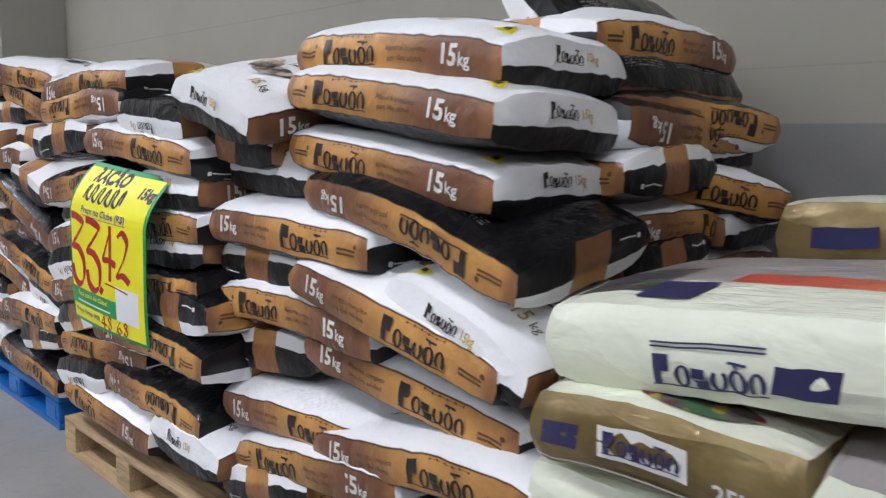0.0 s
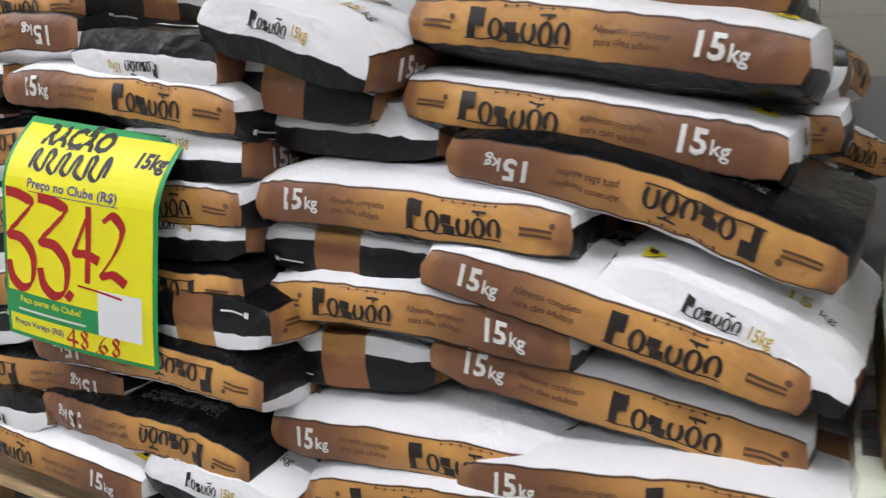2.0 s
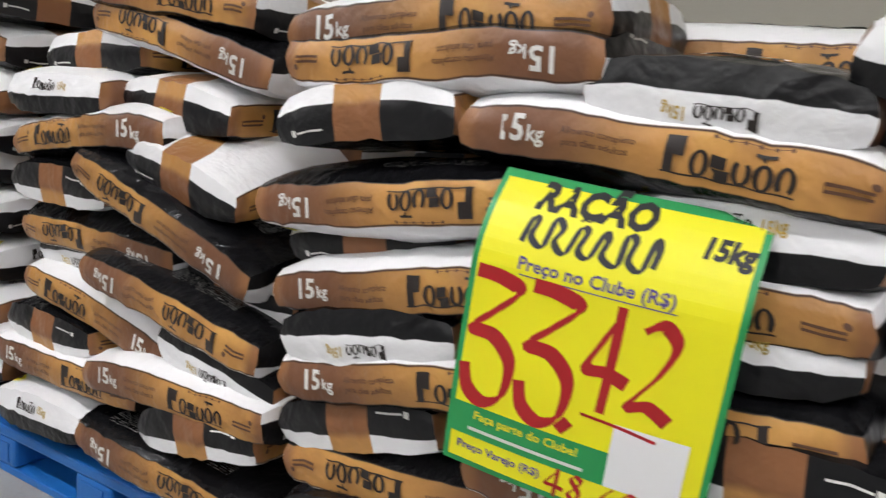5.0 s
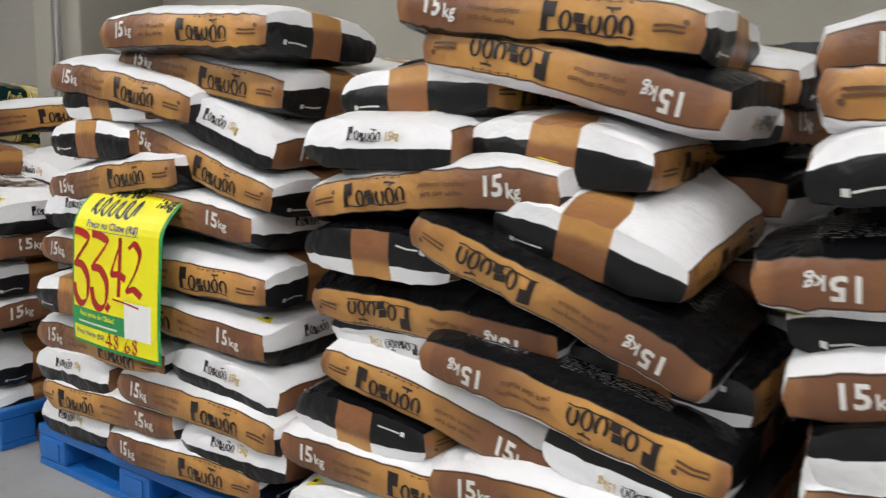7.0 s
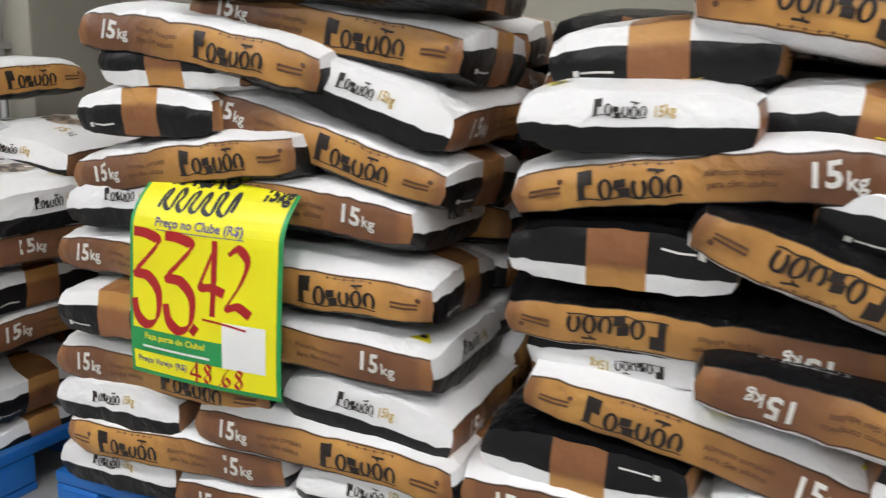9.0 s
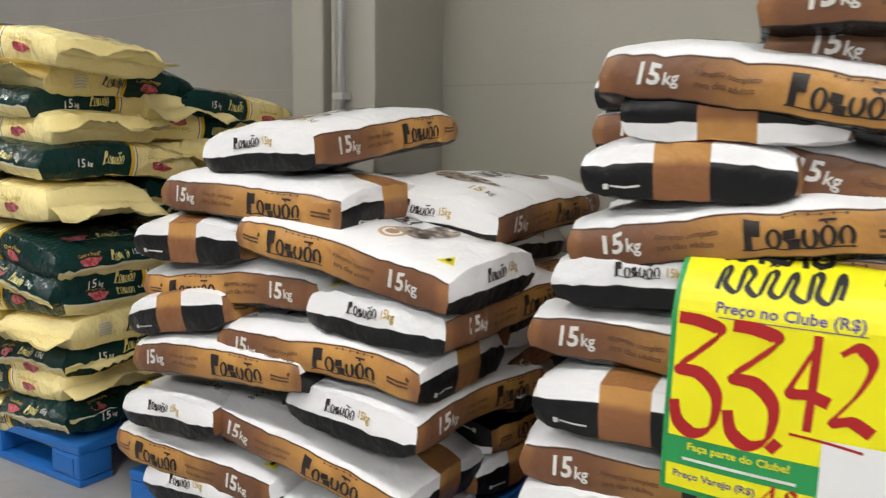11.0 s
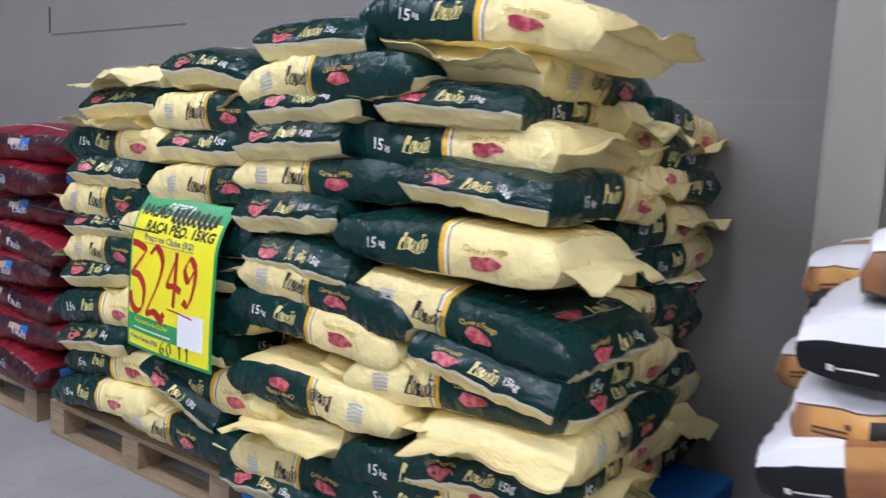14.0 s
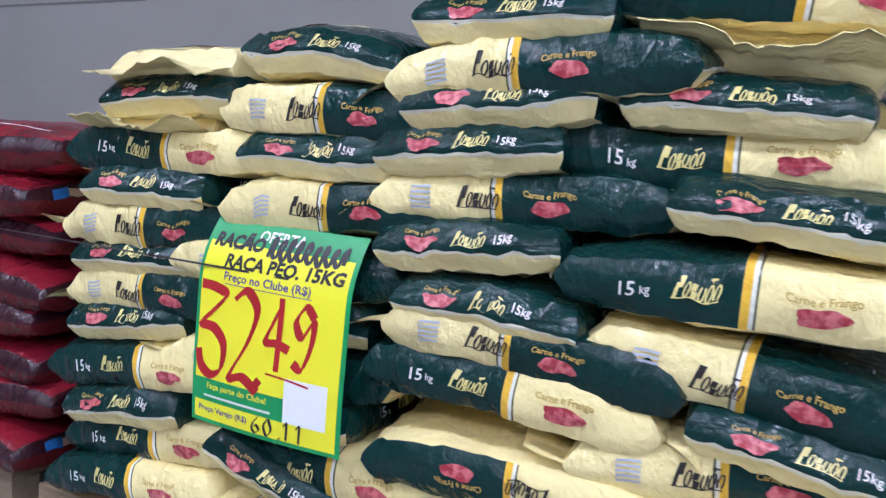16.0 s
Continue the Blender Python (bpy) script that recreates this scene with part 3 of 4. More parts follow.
def on_bag(sh, f, face, g, lift=0.003):
    """Lays flat shapes on a face of a bag: '-y', '+y' (long sides), '+x', '-x' (ends), 'top', 'bottom'."""
    p = g[0]
    hx, hy, hz = sh.length / 2, sh.width / 2, sh.height / 2 * sh.edge
    one = np.ones(len(p))
    if face == "-y":
        c, d = np.stack([p[:, 0] / hx, -one, p[:, 1] / hz], 1), (0, -1, 0)
    elif face == "+y":
        c, d = np.stack([-p[:, 0] / hx, one, p[:, 1] / hz], 1), (0, 1, 0)
    elif face == "+x":
        c, d = np.stack([one, p[:, 0] / hy, p[:, 1] / hz], 1), (1, 0, 0)
    elif face == "-x":
        c, d = np.stack([-one, -p[:, 0] / hy, p[:, 1] / hz], 1), (-1, 0, 0)
    elif face == "top":
        c, d = np.stack([p[:, 0] / hx, p[:, 1] / hy, one], 1), (0, 0, 1)
    elif face == "toward_end":
        c, d = np.stack([-p[:, 1] / hx, p[:, 0] / hy, one], 1), (0, 0, 1)
    elif face == "toward_tab":
        c, d = np.stack([p[:, 1] / hx, -p[:, 0] / hy, one], 1), (0, 0, 1)
    else:
        c, d = np.stack([p[:, 0] / hx, -p[:, 1] / hy, -one], 1), (0, 0, -1)
    return f(np.clip(c, -1, 1)) + np.array(d) * lift, g[1]


def printed(name, mat, parent, sheets, label=""):
    for v, fs in sheets:
        link_mesh(name, v, fs, mat, parent, label)


SKIN = {}


def bag_body(kind, f):
    me = TEMPLATES[kind].copy()
    me.vertices.foreach_set("co", f(CUBE).ravel())
    me.update()
    ob = new("feed_bag", me)
    SKIN[ob] = f
    return ob


def build_dog(rng, bow, droop):
    f = deformer(DOG, rng, bow, droop)
    b = bag_body("dog", f)
    on = lambda face, g, lift=0.003: on_bag(DOG, f, face, g, lift)
    kg = moved(joined(moved(glyphs("15", 0.058, 0.0016), -0.022, 0.003), moved(glyphs("kg", 0.036, 0.0007), 0.026, -0.003)), 0.225, 0.0)
    kg2 = moved(kg, -0.45, 0.0)
    printed("brand_mark", ink_dark, b, [on("-y", mark(-0.225, -0.028, -0.025, 0.032)), on("+y", mark(0.02, -0.028, 0.22, 0.032))])
    printed("weight_print", ink_white, b, [on("-y", kg), on("+y", kg2)], "white printed weight")
    lines = joined(moved(glyphs("Alimento completo", 0.0165, 0.0003), 0.0, 0.010), moved(glyphs("para cães adultos", 0.0165, 0.0003), -0.002, -0.010))
    printed("fine_print", ink_brown, b, [on("-y", moved(lines, 0.075, 0.0), 0.003), on("+y", moved(lines, -0.09, 0.0), 0.003)], "dark brown printed words")
    printed("tab_print", ink_brown, b, [on("toward_tab", bars(-0.038, -0.235, 0.038, -0.222, 1, 3), 0.003)])
    small = joined(bars(-0.030, -0.011, 0.030, 0.004, 2, 2), disc(0.030, 0.012, 0.006, 0.006, 8))
    printed("small_mark", ink_brown, b, [on("-y", moved(small, -0.285, 0.0), 0.0026), on("+y", moved(small, 0.285, 0.0), 0.0026)])
    dots = hung(slab(-0.003, -0.0005, 0.113, 0.0005, 10), [disc(0.022 * k, 0.0, 0.0032, 0.0032, 6) for k in range(6)])
    printed("dotted_line", ink_brown, b, [on("-y", moved(dots, -0.155, 0.034), 0.0026), on("+y", moved(dots, 0.095, 0.034), 0.0026)])
    printed("front_mark", ink_dark, b, [on("top", mark(-0.20, -0.02, 0.09, 0.09), 0.004)], "large black printed brand on the white face")
    printed("photo", material_photo, b, [on("toward_end", disc(0.02, -0.16, 0.085, 0.04, 20, 0.12, 1.0), 0.0022), on("toward_end", disc(-0.06, -0.13, 0.04, 0.05, 16, 0.1, 2.0), 0.0026)], "brown and black printed photo")
    printed("gold_print", ink_gold, b, [on("toward_end", moved(glyphs("15", 0.05, 0.0005), 0.085, -0.245), 0.0025), on("+x", moved(glyphs("15kg", 0.022, 0.0004), 0.060, 0.018), 0.0035)], "gold printed weight")
    printed("end_mark", ink_dark, b, [on("+x", mark(-0.07, 0.007, 0.03, 0.032), 0.0035), on("toward_end", moved(glyphs("kg", 0.034), 0.135, -0.25), 0.0025)])
    tri = (np.array([(0.268, -0.168), (0.318, -0.168), (0.293, -0.125)]), [[0, 1, 2]])
    printed("warning_mark", ink_yellow, b, [on("top", tri, 0.0045)], "yellow triangle printed mark")
    printed("warning_sign", ink_dark, b, [on("top", slab(0.286, -0.160, 0.300, -0.145, 1), 0.0055)])
    cut = joined(slab(-0.15, -0.024, -0.085, -0.021, 2), slab(-0.165, -0.028, -0.153, -0.018, 1))
    printed("cut_line", ink_white, b, [on("-x", cut, 0.003)])
    return b


def meat_flap(f, sign, rng):
    """The crimped seal that stands out from an end of a pillow bag."""
    n, k = 22, 5
    py = np.linspace(-0.97, 0.97, n + 1)
    root = f(np.stack([np.full(n + 1, float(sign)), py, np.zeros(n + 1)], 1))
    ph = rng.uniform(0, 6.28, 4)
    turn = rng.uniform(-0.6, 0.6)
    verts, faces = [], []
    for j in range(k + 1):
        s = j / k
        out = 0.09 * s * (1 + 0.05 * np.sin(5 * py + ph[3]))
        wave = s * (0.018 * np.sin(4 * py + ph[0]) + 0.005 * np.sin(11 * py + ph[1]) + 0.0015 * np.sin(37 * py + ph[2])) + turn * 0.05 * s ** 2
        for i in range(n + 1):
            verts.append((root[i, 0] + sign * (out[i] - 0.012), root[i, 1] * (1 + 0.06 * s), root[i, 2] + wave[i]))
    m = len(verts)
    verts += [(x, y, z - 0.0022) for x, y, z in verts]
    for j in range(k):
        for i in range(n):
            a = j * (n + 1) + i
            q = [a, a + 1, a + n + 2, a + n + 1]
            faces.append(q if sign < 0 else q[::-1])
            faces.append([v + m for v in (q[::-1] if sign < 0 else q)])
    rim = [k * (n + 1) + i for i in range(n + 1)]
    for a, b in zip(rim, rim[1:]):
        faces.append([a, b, b + m, a + m])
    return verts, faces


def build_meat(rng, bow, droop):
    f = deformer(MEAT, rng, bow, droop)
    b = bag_body("meat", f)
    on = lambda face, g, lift=0.0028: on_bag(MEAT, f, face, g, lift)
    v, fs = meat_flap(f, 1, rng)
    link_mesh("end_seal", v, fs, meat_mats[1], b, "crumpled cream end seal", True)
    kg = joined(moved(glyphs("15", 0.040, 0.0005), -0.02, 0.0), moved(glyphs("kg", 0.022, 0.0003), 0.016, -0.004))
    small = joined(moved(glyphs("15kg", 0.024, 0.0003), 0.10, 0.018))
    printed("weight_print", ink_white, b, [on("-y", moved(kg, -0.17, 0.0)), on("-x", small)], "white printed weight")
    printed("brand_mark", ink_lemon, b, [on("-y", slanted_mark(-0.105, -0.012, -0.02, 0.034)), on("-x", slanted_mark(-0.02, 0.004, 0.06, 0.036)), on("toward_tab", slanted_mark(-0.02, -0.26, 0.07, -0.22))], "pale yellow printed brand")
    printed("dark_mark", ink_dark, b, [on("+y", slanted_mark(-0.125, -0.022, -0.03, 0.028)), on("top", slanted_mark(0.07, -0.04, 0.25, 0.06))])
    printed("meat_photo", meat_ink, b, [on("-y", disc(0.155, -0.012, 0.045, 0.017, 18, 0.12, 1.0)), on("+y", disc(0.085, -0.012, 0.04, 0.016, 18, 0.12, 2.0)),
            on("-x", disc(-0.095, 0.012, 0.04, 0.014, 18, 0.12, 0.5)), on("toward_tab", disc(-0.09, -0.235, 0.045, 0.02, 18, 0.12, 0.2)), on("toward_end", disc(0.0, -0.18, 0.06, 0.045, 20, 0.15, 0.7))], "printed photo of red meat")
    printed("seam", ink_seam, b, [on("-x", slab(-0.195, -0.016, 0.195, -0.010, 12), 0.006)], "pale raised seam")
    printed("photo_caption", ink_gold, b, [on("-y", moved(glyphs("Carne e Frango", 0.020, 0.0003), 0.155, 0.016)), on("+y", moved(glyphs("Carne e Frango", 0.018, 0.0003), 0.085, 0.014)),
            on("-x", moved(glyphs("Carne e Frango", 0.014, 0.0002), -0.095, 0.034))], "gold printed words")
    printed("fine_print", ink_grey, b, [on("+y", bars(-0.235, -0.024, -0.185, 0.022, 5, 2)),
            on("top", joined(*[slab(-0.26 + 0.045 * i, -0.13, -0.257 + 0.045 * i, 0.13, 1) for i in range(5)]))])
    return b


material_photo = material("printed_photo", lambda nt: mix(nt, ramp(nt, noise_tex(nt, 35.0, 3.0), 0.4, 0.62), (0.035, 0.025, 0.02), (0.42, 0.33, 0.26)), 0.4)
FRONT = {"A1": 1.04, "A2": 1.08, "B1": 1.12, "B2": 1.08, "C": 1.10, "D1": 1.16, "D2": 1.14}
WHERE = {"A1": "under the first price sign", "A2": "beside the cat food", "B1": "on the blue pallet with a sign", "B2": "on the middle blue pallet", "C": "on the low blue pallet stack",
         "D1": "beside the red bags", "D2": "near the column"}
KINDS = {"R": (0, 0), "L": (180, 0), "r": (0, 180), "l": (180, 180), "E": (-90, 0), "e": (-90, 180), "T": (90, 0), "t": (90, 180),
         "G": (0, 0), "K": (180, 0), "g": (0, 180), "H": (90, 0), "F": (-90, 0)}
SHOWS = {"R": "orange-brown printed side outward", "L": "brown-orange printed side outward", "r": "face down, printed side outward", "l": "face down, printed side outward",
         "E": "white and black end outward", "e": "face down, black end outward", "T": "orange tabbed end outward", "t": "face down, tabbed end outward",
         "G": "green and cream side outward", "K": "cream and green side outward", "g": "lying face down", "H": "green and cream end outward", "F": "crumpled cream sealed end outward"}
serial = [0]


def lay(ob, sh, stack, kind, x, z, tilt, out, yaw, pitch):
    turn, flip = KINDS[kind]
    deep = sh.width / 2 if turn in (0, 180) else sh.length / 2
    if kind == "F":
        deep += 0.05
    y = FRONT[stack] + deep * math.cos(radians(pitch)) + 0.01 - out
    z += deep * math.sin(radians(pitch))
    ob.matrix_basis = pose(x, y, z) @ pose(0, 0, 0, 0, 0, yaw) @ pose(0, 0, 0, 0, -tilt, 0) @ pose(0, 0, 0, pitch, 0, 0) @ pose(0, 0, 0, 0, 0, turn) @ pose(0, 0, 0, flip, 0, 0)
    return ob


def dog_bag(stack, kind, x, z, tilt=0, out=0.0, yaw=0.0, pitch=0.0, bow=None):
    serial[0] += 1
    rng = np.random.default_rng(serial[0])
    up = -1 if kind in "rlet" else 1
    bow = rng.uniform(0.0, 0.022) if bow is None else bow
    b = build_dog(rng, up * bow, up * rng.uniform(0, 0.012))
    lay(b, DOG, stack, kind, x, z + 0.6 * bow, tilt, out + 0.006 + rng.uniform(-0.004, 0.004), yaw + rng.uniform(-2, 2), pitch)
    return tagged(b, "white and brown dog food bag, " + SHOWS[kind], "bag", "dog food bags " + WHERE[stack])


def paper_label(bag, face, u0, v0, u1, v1):
    """A white paper label stuck on a bag."""
    printed("paper_label", paper, bag, [on_bag(DOG, SKIN[bag], face, grid(u0, v0, u1, v1, 4, 3), 0.004)], "white paper label")


def meat_bag(stack, kind, x, z, tilt=0, out=0.0, yaw=0.0, pitch=0.0, bow=None):
    serial[0] += 1
    rng = np.random.default_rng(serial[0])
    up = -1 if kind in "g" else 1
    bow = rng.uniform(0.0, 0.02) if bow is None else bow
    b = build_meat(rng, up * bow, up * rng.uniform(0, 0.012))
    lay(b, MEAT, stack, kind, x, z + 0.6 * bow, tilt, out + 0.006 + rng.uniform(-0.004, 0.004), yaw + rng.uniform(-2.5, 2.5), pitch)
    return tagged(b, "glossy green and cream feed bag, " + SHOWS[kind], "bag", "green feed bags " + WHERE[stack])



# stack A2
dog_bag("A2", "R", -1.366, 1.380, -5.7, -0.098)
dog_bag("A2", "R", -1.324, 1.272, -7.0, -0.036)
dog_bag("A2", "R", -1.347, 1.128, -6.6, -0.055)
dog_bag("A2", "l", -1.231, 1.006, -11.6, -0.017, 0, 8)
dog_bag("A2", "L", -1.667, 0.958, -1.5, -0.009)
dog_bag("A2", "T", -1.829, 0.861, -1.2, -0.055)
dog_bag("A2", "L", -1.275, 0.812, -12.5, -0.000)
dog_bag("A2", "E", -1.070, 0.815, -17.5, -0.019, 0, 2)
dog_bag("A2", "R", -1.655, 0.752, -0.7, -0.02)
dog_bag("A2", "T", -1.830, 0.619, 5.5, -0.078)
dog_bag("A2", "L", -1.285, 0.648, -8, -0.054)
dog_bag("A2", "L", -1.66, 0.482, 4.6, -0.03)
dog_bag("A2", "T", -1.764, 0.405, 10.1, -0.1)
dog_bag("A2", "L", -1.19, 0.50, 5)
dog_bag("A2", "R", -1.55, 0.39, 8)
dog_bag("A2", "T", -1.75, 0.28, 14)
dog_bag("A2", "E", -1.836, 1.110, -2.0, -0.091)
dog_bag("A2", "T", -1.94, 1.19, -8, -0.05)
dog_bag("A2", "E", -1.865, 1.262, -16.4, 0.052, 0, 10)

def side_bag(kind, x, y, z, tilt, yaw):
    """A dog food bag that lies along the side of its stack."""
    b = dog_bag("A2", kind, x, z, tilt)
    turn, flip = KINDS[kind]
    b.matrix_basis = pose(x, y, z, 0, 0, yaw) @ pose(0, 0, 0, 0, -tilt, 0) @ pose(0, 0, 0, 0, 0, turn) @ pose(0, 0, 0, flip, 0, 0)
    return b


side_bag("L", -1.17, 1.915, 1.085, -6, 65)
side_bag("R", -1.26, 1.86, 1.44, 0, 90)
side_bag("l", -1.18, 1.90, 1.25, -3, 80)
dog_bag("A2", "e", -1.13, 1.29, -62, -0.50)
dog_bag("A2", "e", -1.20, 1.44, -45, -0.46)

# stack A1
dog_bag("A1", "r", -2.787, 1.282, 2.1, -0.003)
paper_label(dog_bag("A1", "e", -2.264, 1.241, -3.4, -0.010), "bottom", 0.20, -0.06, 0.28, 0.06)
dog_bag("A1", "L", -2.359, 1.153, -5.4, -0.000)
dog_bag("A1", "T", -2.94, 1.18, 5)
dog_bag("A1", "l", -2.86, 1.02, 5)
dog_bag("A1", "T", -2.96, 0.93, 7, -0.08)
dog_bag("A1", "L", -2.80, 0.85, 9)
dog_bag("A1", "e", -2.90, 0.75, 9)
dog_bag("A1", "L", -2.77, 0.68, 8)
dog_bag("A1", "t", -2.92, 0.56, 12, -0.025)
dog_bag("A1", "L", -2.80, 1.35, 4, -0.025)
dog_bag("A1", "E", -2.224, 1.040, 0.4, -0.025)
dog_bag("A1", "L", -2.361, 0.914, 5.1, -0.025)
dog_bag("A1", "E", -2.242, 0.861, 2.5, -0.025)
dog_bag("A1", "l", -2.347, 0.737, 6.3, -0.012)
dog_bag("A1", "t", -2.123, 0.701, 2.8, 0.002)
dog_bag("A1", "l", -2.281, 0.586, -2.2, 0.034)
dog_bag("A1", "r", -2.765, 0.450, 3.1, -0.031)
dog_bag("A1", "l", -2.336, 0.385, -1.8, -0.010)
dog_bag("A1", "e", -2.87, 0.35, 6)
dog_bag("A1", "R", -2.663, 0.259, -3.1, 0.002)
dog_bag("A1", "E", -2.10, 0.31, -3)

# stack B1
dog_bag("B1", "L", -5.025, 1.304, -8.4, -0.005)
dog_bag("B1", "L", -4.726, 1.340, -10.4, -0.053)
dog_bag("B1", "L", -4.724, 1.449, -2.8, 0.009)
dog_bag("B1", "t", -5.103, 1.268, -0.6, -0.017)
dog_bag("B1", "E", -4.595, 1.205, -17.5, -0.043)
dog_bag("B1", "T", -5.188, 1.151, 1.7, -0.012)
dog_bag("B1", "L", -4.734, 1.102, -14.5, -0.05)
dog_bag("B1", "L", -5.082, 1.032, 6.3, -0.007)
dog_bag("B1", "E", -5.257, 0.927, 3.0, -0.02)
dog_bag("B1", "R", -4.821, 0.948, -3.7, -0.022)
dog_bag("B1", "L", -5.175, 0.780, -1.0, -0.03)
dog_bag("B1", "L", -4.777, 0.787, -1.7, -0.012)
dog_bag("B1", "T", -5.269, 0.661, 2.6, 0.014)
dog_bag("B1", "R", -4.763, 0.635, -0.3, -0.002)
dog_bag("B1", "L", -5.175, 0.504, -0.9, -0.005)
dog_bag("B1", "E", -5.304, 0.408, 1.7, 0.004)
dog_bag("B1", "E", -4.592, 0.512, -7.3, -0.010)
dog_bag("B1", "L", -4.700, 0.410, -1.8, 0.014)
dog_bag("B1", "R", -5.140, 0.317, 1.8, 0.005)
dog_bag("B1", "E", -5.331, 0.219, 2.8, -0.011)
dog_bag("B1", "E", -4.561, 0.307, -0.3, -0.014)
dog_bag("B1", "L", -4.785, 0.226, 0.7, -0.000)

# stack B2
dog_bag("B2", "r", -3.616, 1.325, -11.1, -0.089)
dog_bag("B2", "L", -3.678, 1.435, -7.7, -0.072)
dog_bag("B2", "T", -4.019, 1.284, 2.9, -0.123)
dog_bag("B2", "E", -4.043, 1.172, 0.0, -0.026)
dog_bag("B2", "T", -3.622, 1.166, -6.6, -0.089)
dog_bag("B2", "R", -3.914, 1.068, 5.7, -0.033)
dog_bag("B2", "T", -3.502, 0.985, -14.3, -0.031, 0, 13)
dog_bag("B2", "t", -4.054, 0.928, -0.4, -0.043, 0, 5)
dog_bag("B2", "r", -3.587, 0.882, -20.7, -0.014, 0, 7)
dog_bag("B2", "r", -3.934, 0.776, -1.9, -0.077, 0, 9)
dog_bag("B2", "e", -4.022, 0.715, 2.8, -0.11, 0, 4)
dog_bag("B2", "R", -3.886, 0.573, -10.5, -0.055)
dog_bag("B2", "l", -3.555, 0.665, -8.6, -0.01)
dog_bag("B2", "t", -3.414, 0.73, -0.2, -0.12)
dog_bag("B2", "t", -4.094, 0.496, -1.5, -0.047)
dog_bag("B2", "e", -3.382, 0.562, -7.8, -0.040)
dog_bag("B2", "L", -4.005, 0.400, 1.0, -0.030)
dog_bag("B2", "L", -3.508, 0.456, 2.7, 0.000)
dog_bag("B2", "E", -4.09, 0.26, 1)
dog_bag("B2", "l", -3.54, 0.24, -3)
dog_bag("B2", "t", -3.42, 0.38, 8)

# stack C
dog_bag("C", "E", -6.308, 1.165, 2.7, -0.024, 0, 6)
dog_bag("C", "L", -6.328, 1.039, -0.7, 0.003)
dog_bag("C", "E", -5.93, 1.005, -6, -0.26, 0, 0)
dog_bag("C", "T", -6.556, 0.914, 3.5, 0.025)
dog_bag("C", "R", -5.994, 0.917, -6.8, 0.044)
dog_bag("C", "R", -6.420, 0.792, 4.0, -0.002)
dog_bag("C", "E", -5.891, 0.772, -0.4, 0.016)
dog_bag("C", "T", -6.596, 0.702, 10.3, 0.027)
dog_bag("C", "L", -6.085, 0.653, -1.4, 0.026)
dog_bag("C", "L", -6.429, 0.582, 3.5, 0.047)
dog_bag("C", "E", -6.637, 0.391, 5.1, 0.030)
dog_bag("C", "E", -5.957, 0.518, -4.6, 0.027)
dog_bag("C", "L", -6.154, 0.352, -11.3, -0.001)
dog_bag("C", "R", -6.592, 0.234, -2.0, 0.002)
dog_bag("C", "E", -6.59, 0.17, 5)
dog_bag("C", "L", -6.17, 0.14, 3)

# stack D2
meat_bag("D2", "H", -8.033, 1.470, -1.2, 0.003)
meat_bag("D2", "G", -7.539, 1.503, -7.1, -0.008)
meat_bag("D2", "F", -7.571, 1.411, -7.4, -0.031)
meat_bag("D2", "K", -7.978, 1.374, 3.5, 0.014)
meat_bag("D2", "H", -7.606, 1.318, -0.4, -0.019)
meat_bag("D2", "H", -8.066, 1.304, 3.3, -0.003)
meat_bag("D2", "G", -7.633, 1.221, 0.2, -0.049)
meat_bag("D2", "H", -8.118, 1.203, 2.6, 0.002)
meat_bag("D2", "K", -8.022, 1.107, 2.6, -0.015)
meat_bag("D2", "H", -7.484, 1.120, -4.4, 0.010)
meat_bag("D2", "G", -7.580, 0.976, -1.8, 0.021)
meat_bag("D2", "H", -8.107, 1.006, 5.8, 0.009)
meat_bag("D2", "H", -8.048, 0.887, -2.6, 0.011)
meat_bag("D2", "K", -7.958, 0.811, -4.7, 0.026)
meat_bag("D2", "G", -8.006, 0.711, -4.1, 0.021)
meat_bag("D2", "K", -7.503, 0.807, -6.0, 0.019)
meat_bag("D2", "H", -7.413, 0.707, -6.7, 0.027)
meat_bag("D2", "K", -7.534, 0.623, 2.5, 0.009)
meat_bag("D2", "g", -7.994, 0.522, 0.6, 0.023)
meat_bag("D2", "F", -8.095, 0.378, 3, 0.02)
meat_bag("D2", "F", -7.41, 0.522, 4, 0.04)
meat_bag("D2", "G", -7.56, 0.39, 5)
meat_bag("D2", "K", -7.54, 0.19, 10)
meat_bag("D2", "G", -7.56, 0.32, 5)

# stack D1
meat_bag("D1", "F", -8.977, 1.373, 2.1, 0.005)
meat_bag("D1", "H", -8.976, 1.310, 0.2, -0.000)
meat_bag("D1", "H", -8.508, 1.407, -6.5, -0.011)
meat_bag("D1", "K", -8.46, 1.27, -2)
meat_bag("D1", "F", -9.036, 1.226, -0.7, 0.003)
meat_bag("D1", "G", -9.000, 1.162, 0.6, -0.009)
meat_bag("D1", "H", -8.519, 1.172, 1.8, -0.001)
meat_bag("D1", "H", -9.043, 1.072, 0.6, 0.006)
meat_bag("D1", "K", -8.45, 1.06, 1)
meat_bag("D1", "K", -9.010, 0.971, 1.5, 0.003)
meat_bag("D1", "H", -9.087, 0.889, 2.8, -0.001)
meat_bag("D1", "K", -8.999, 0.798, 4.1, 0.003)
meat_bag("D1", "H", -9.101, 0.708, 5.9, -0.001)
meat_bag("D1", "G", -9.069, 0.593, 5.7, 0.005)
meat_bag("D1", "H", -9.118, 0.472, 6.8, 0.002)
meat_bag("D1", "G", -9.041, 0.380, 5.0, -0.018)
meat_bag("D1", "G", -9.10, 0.25, 7)
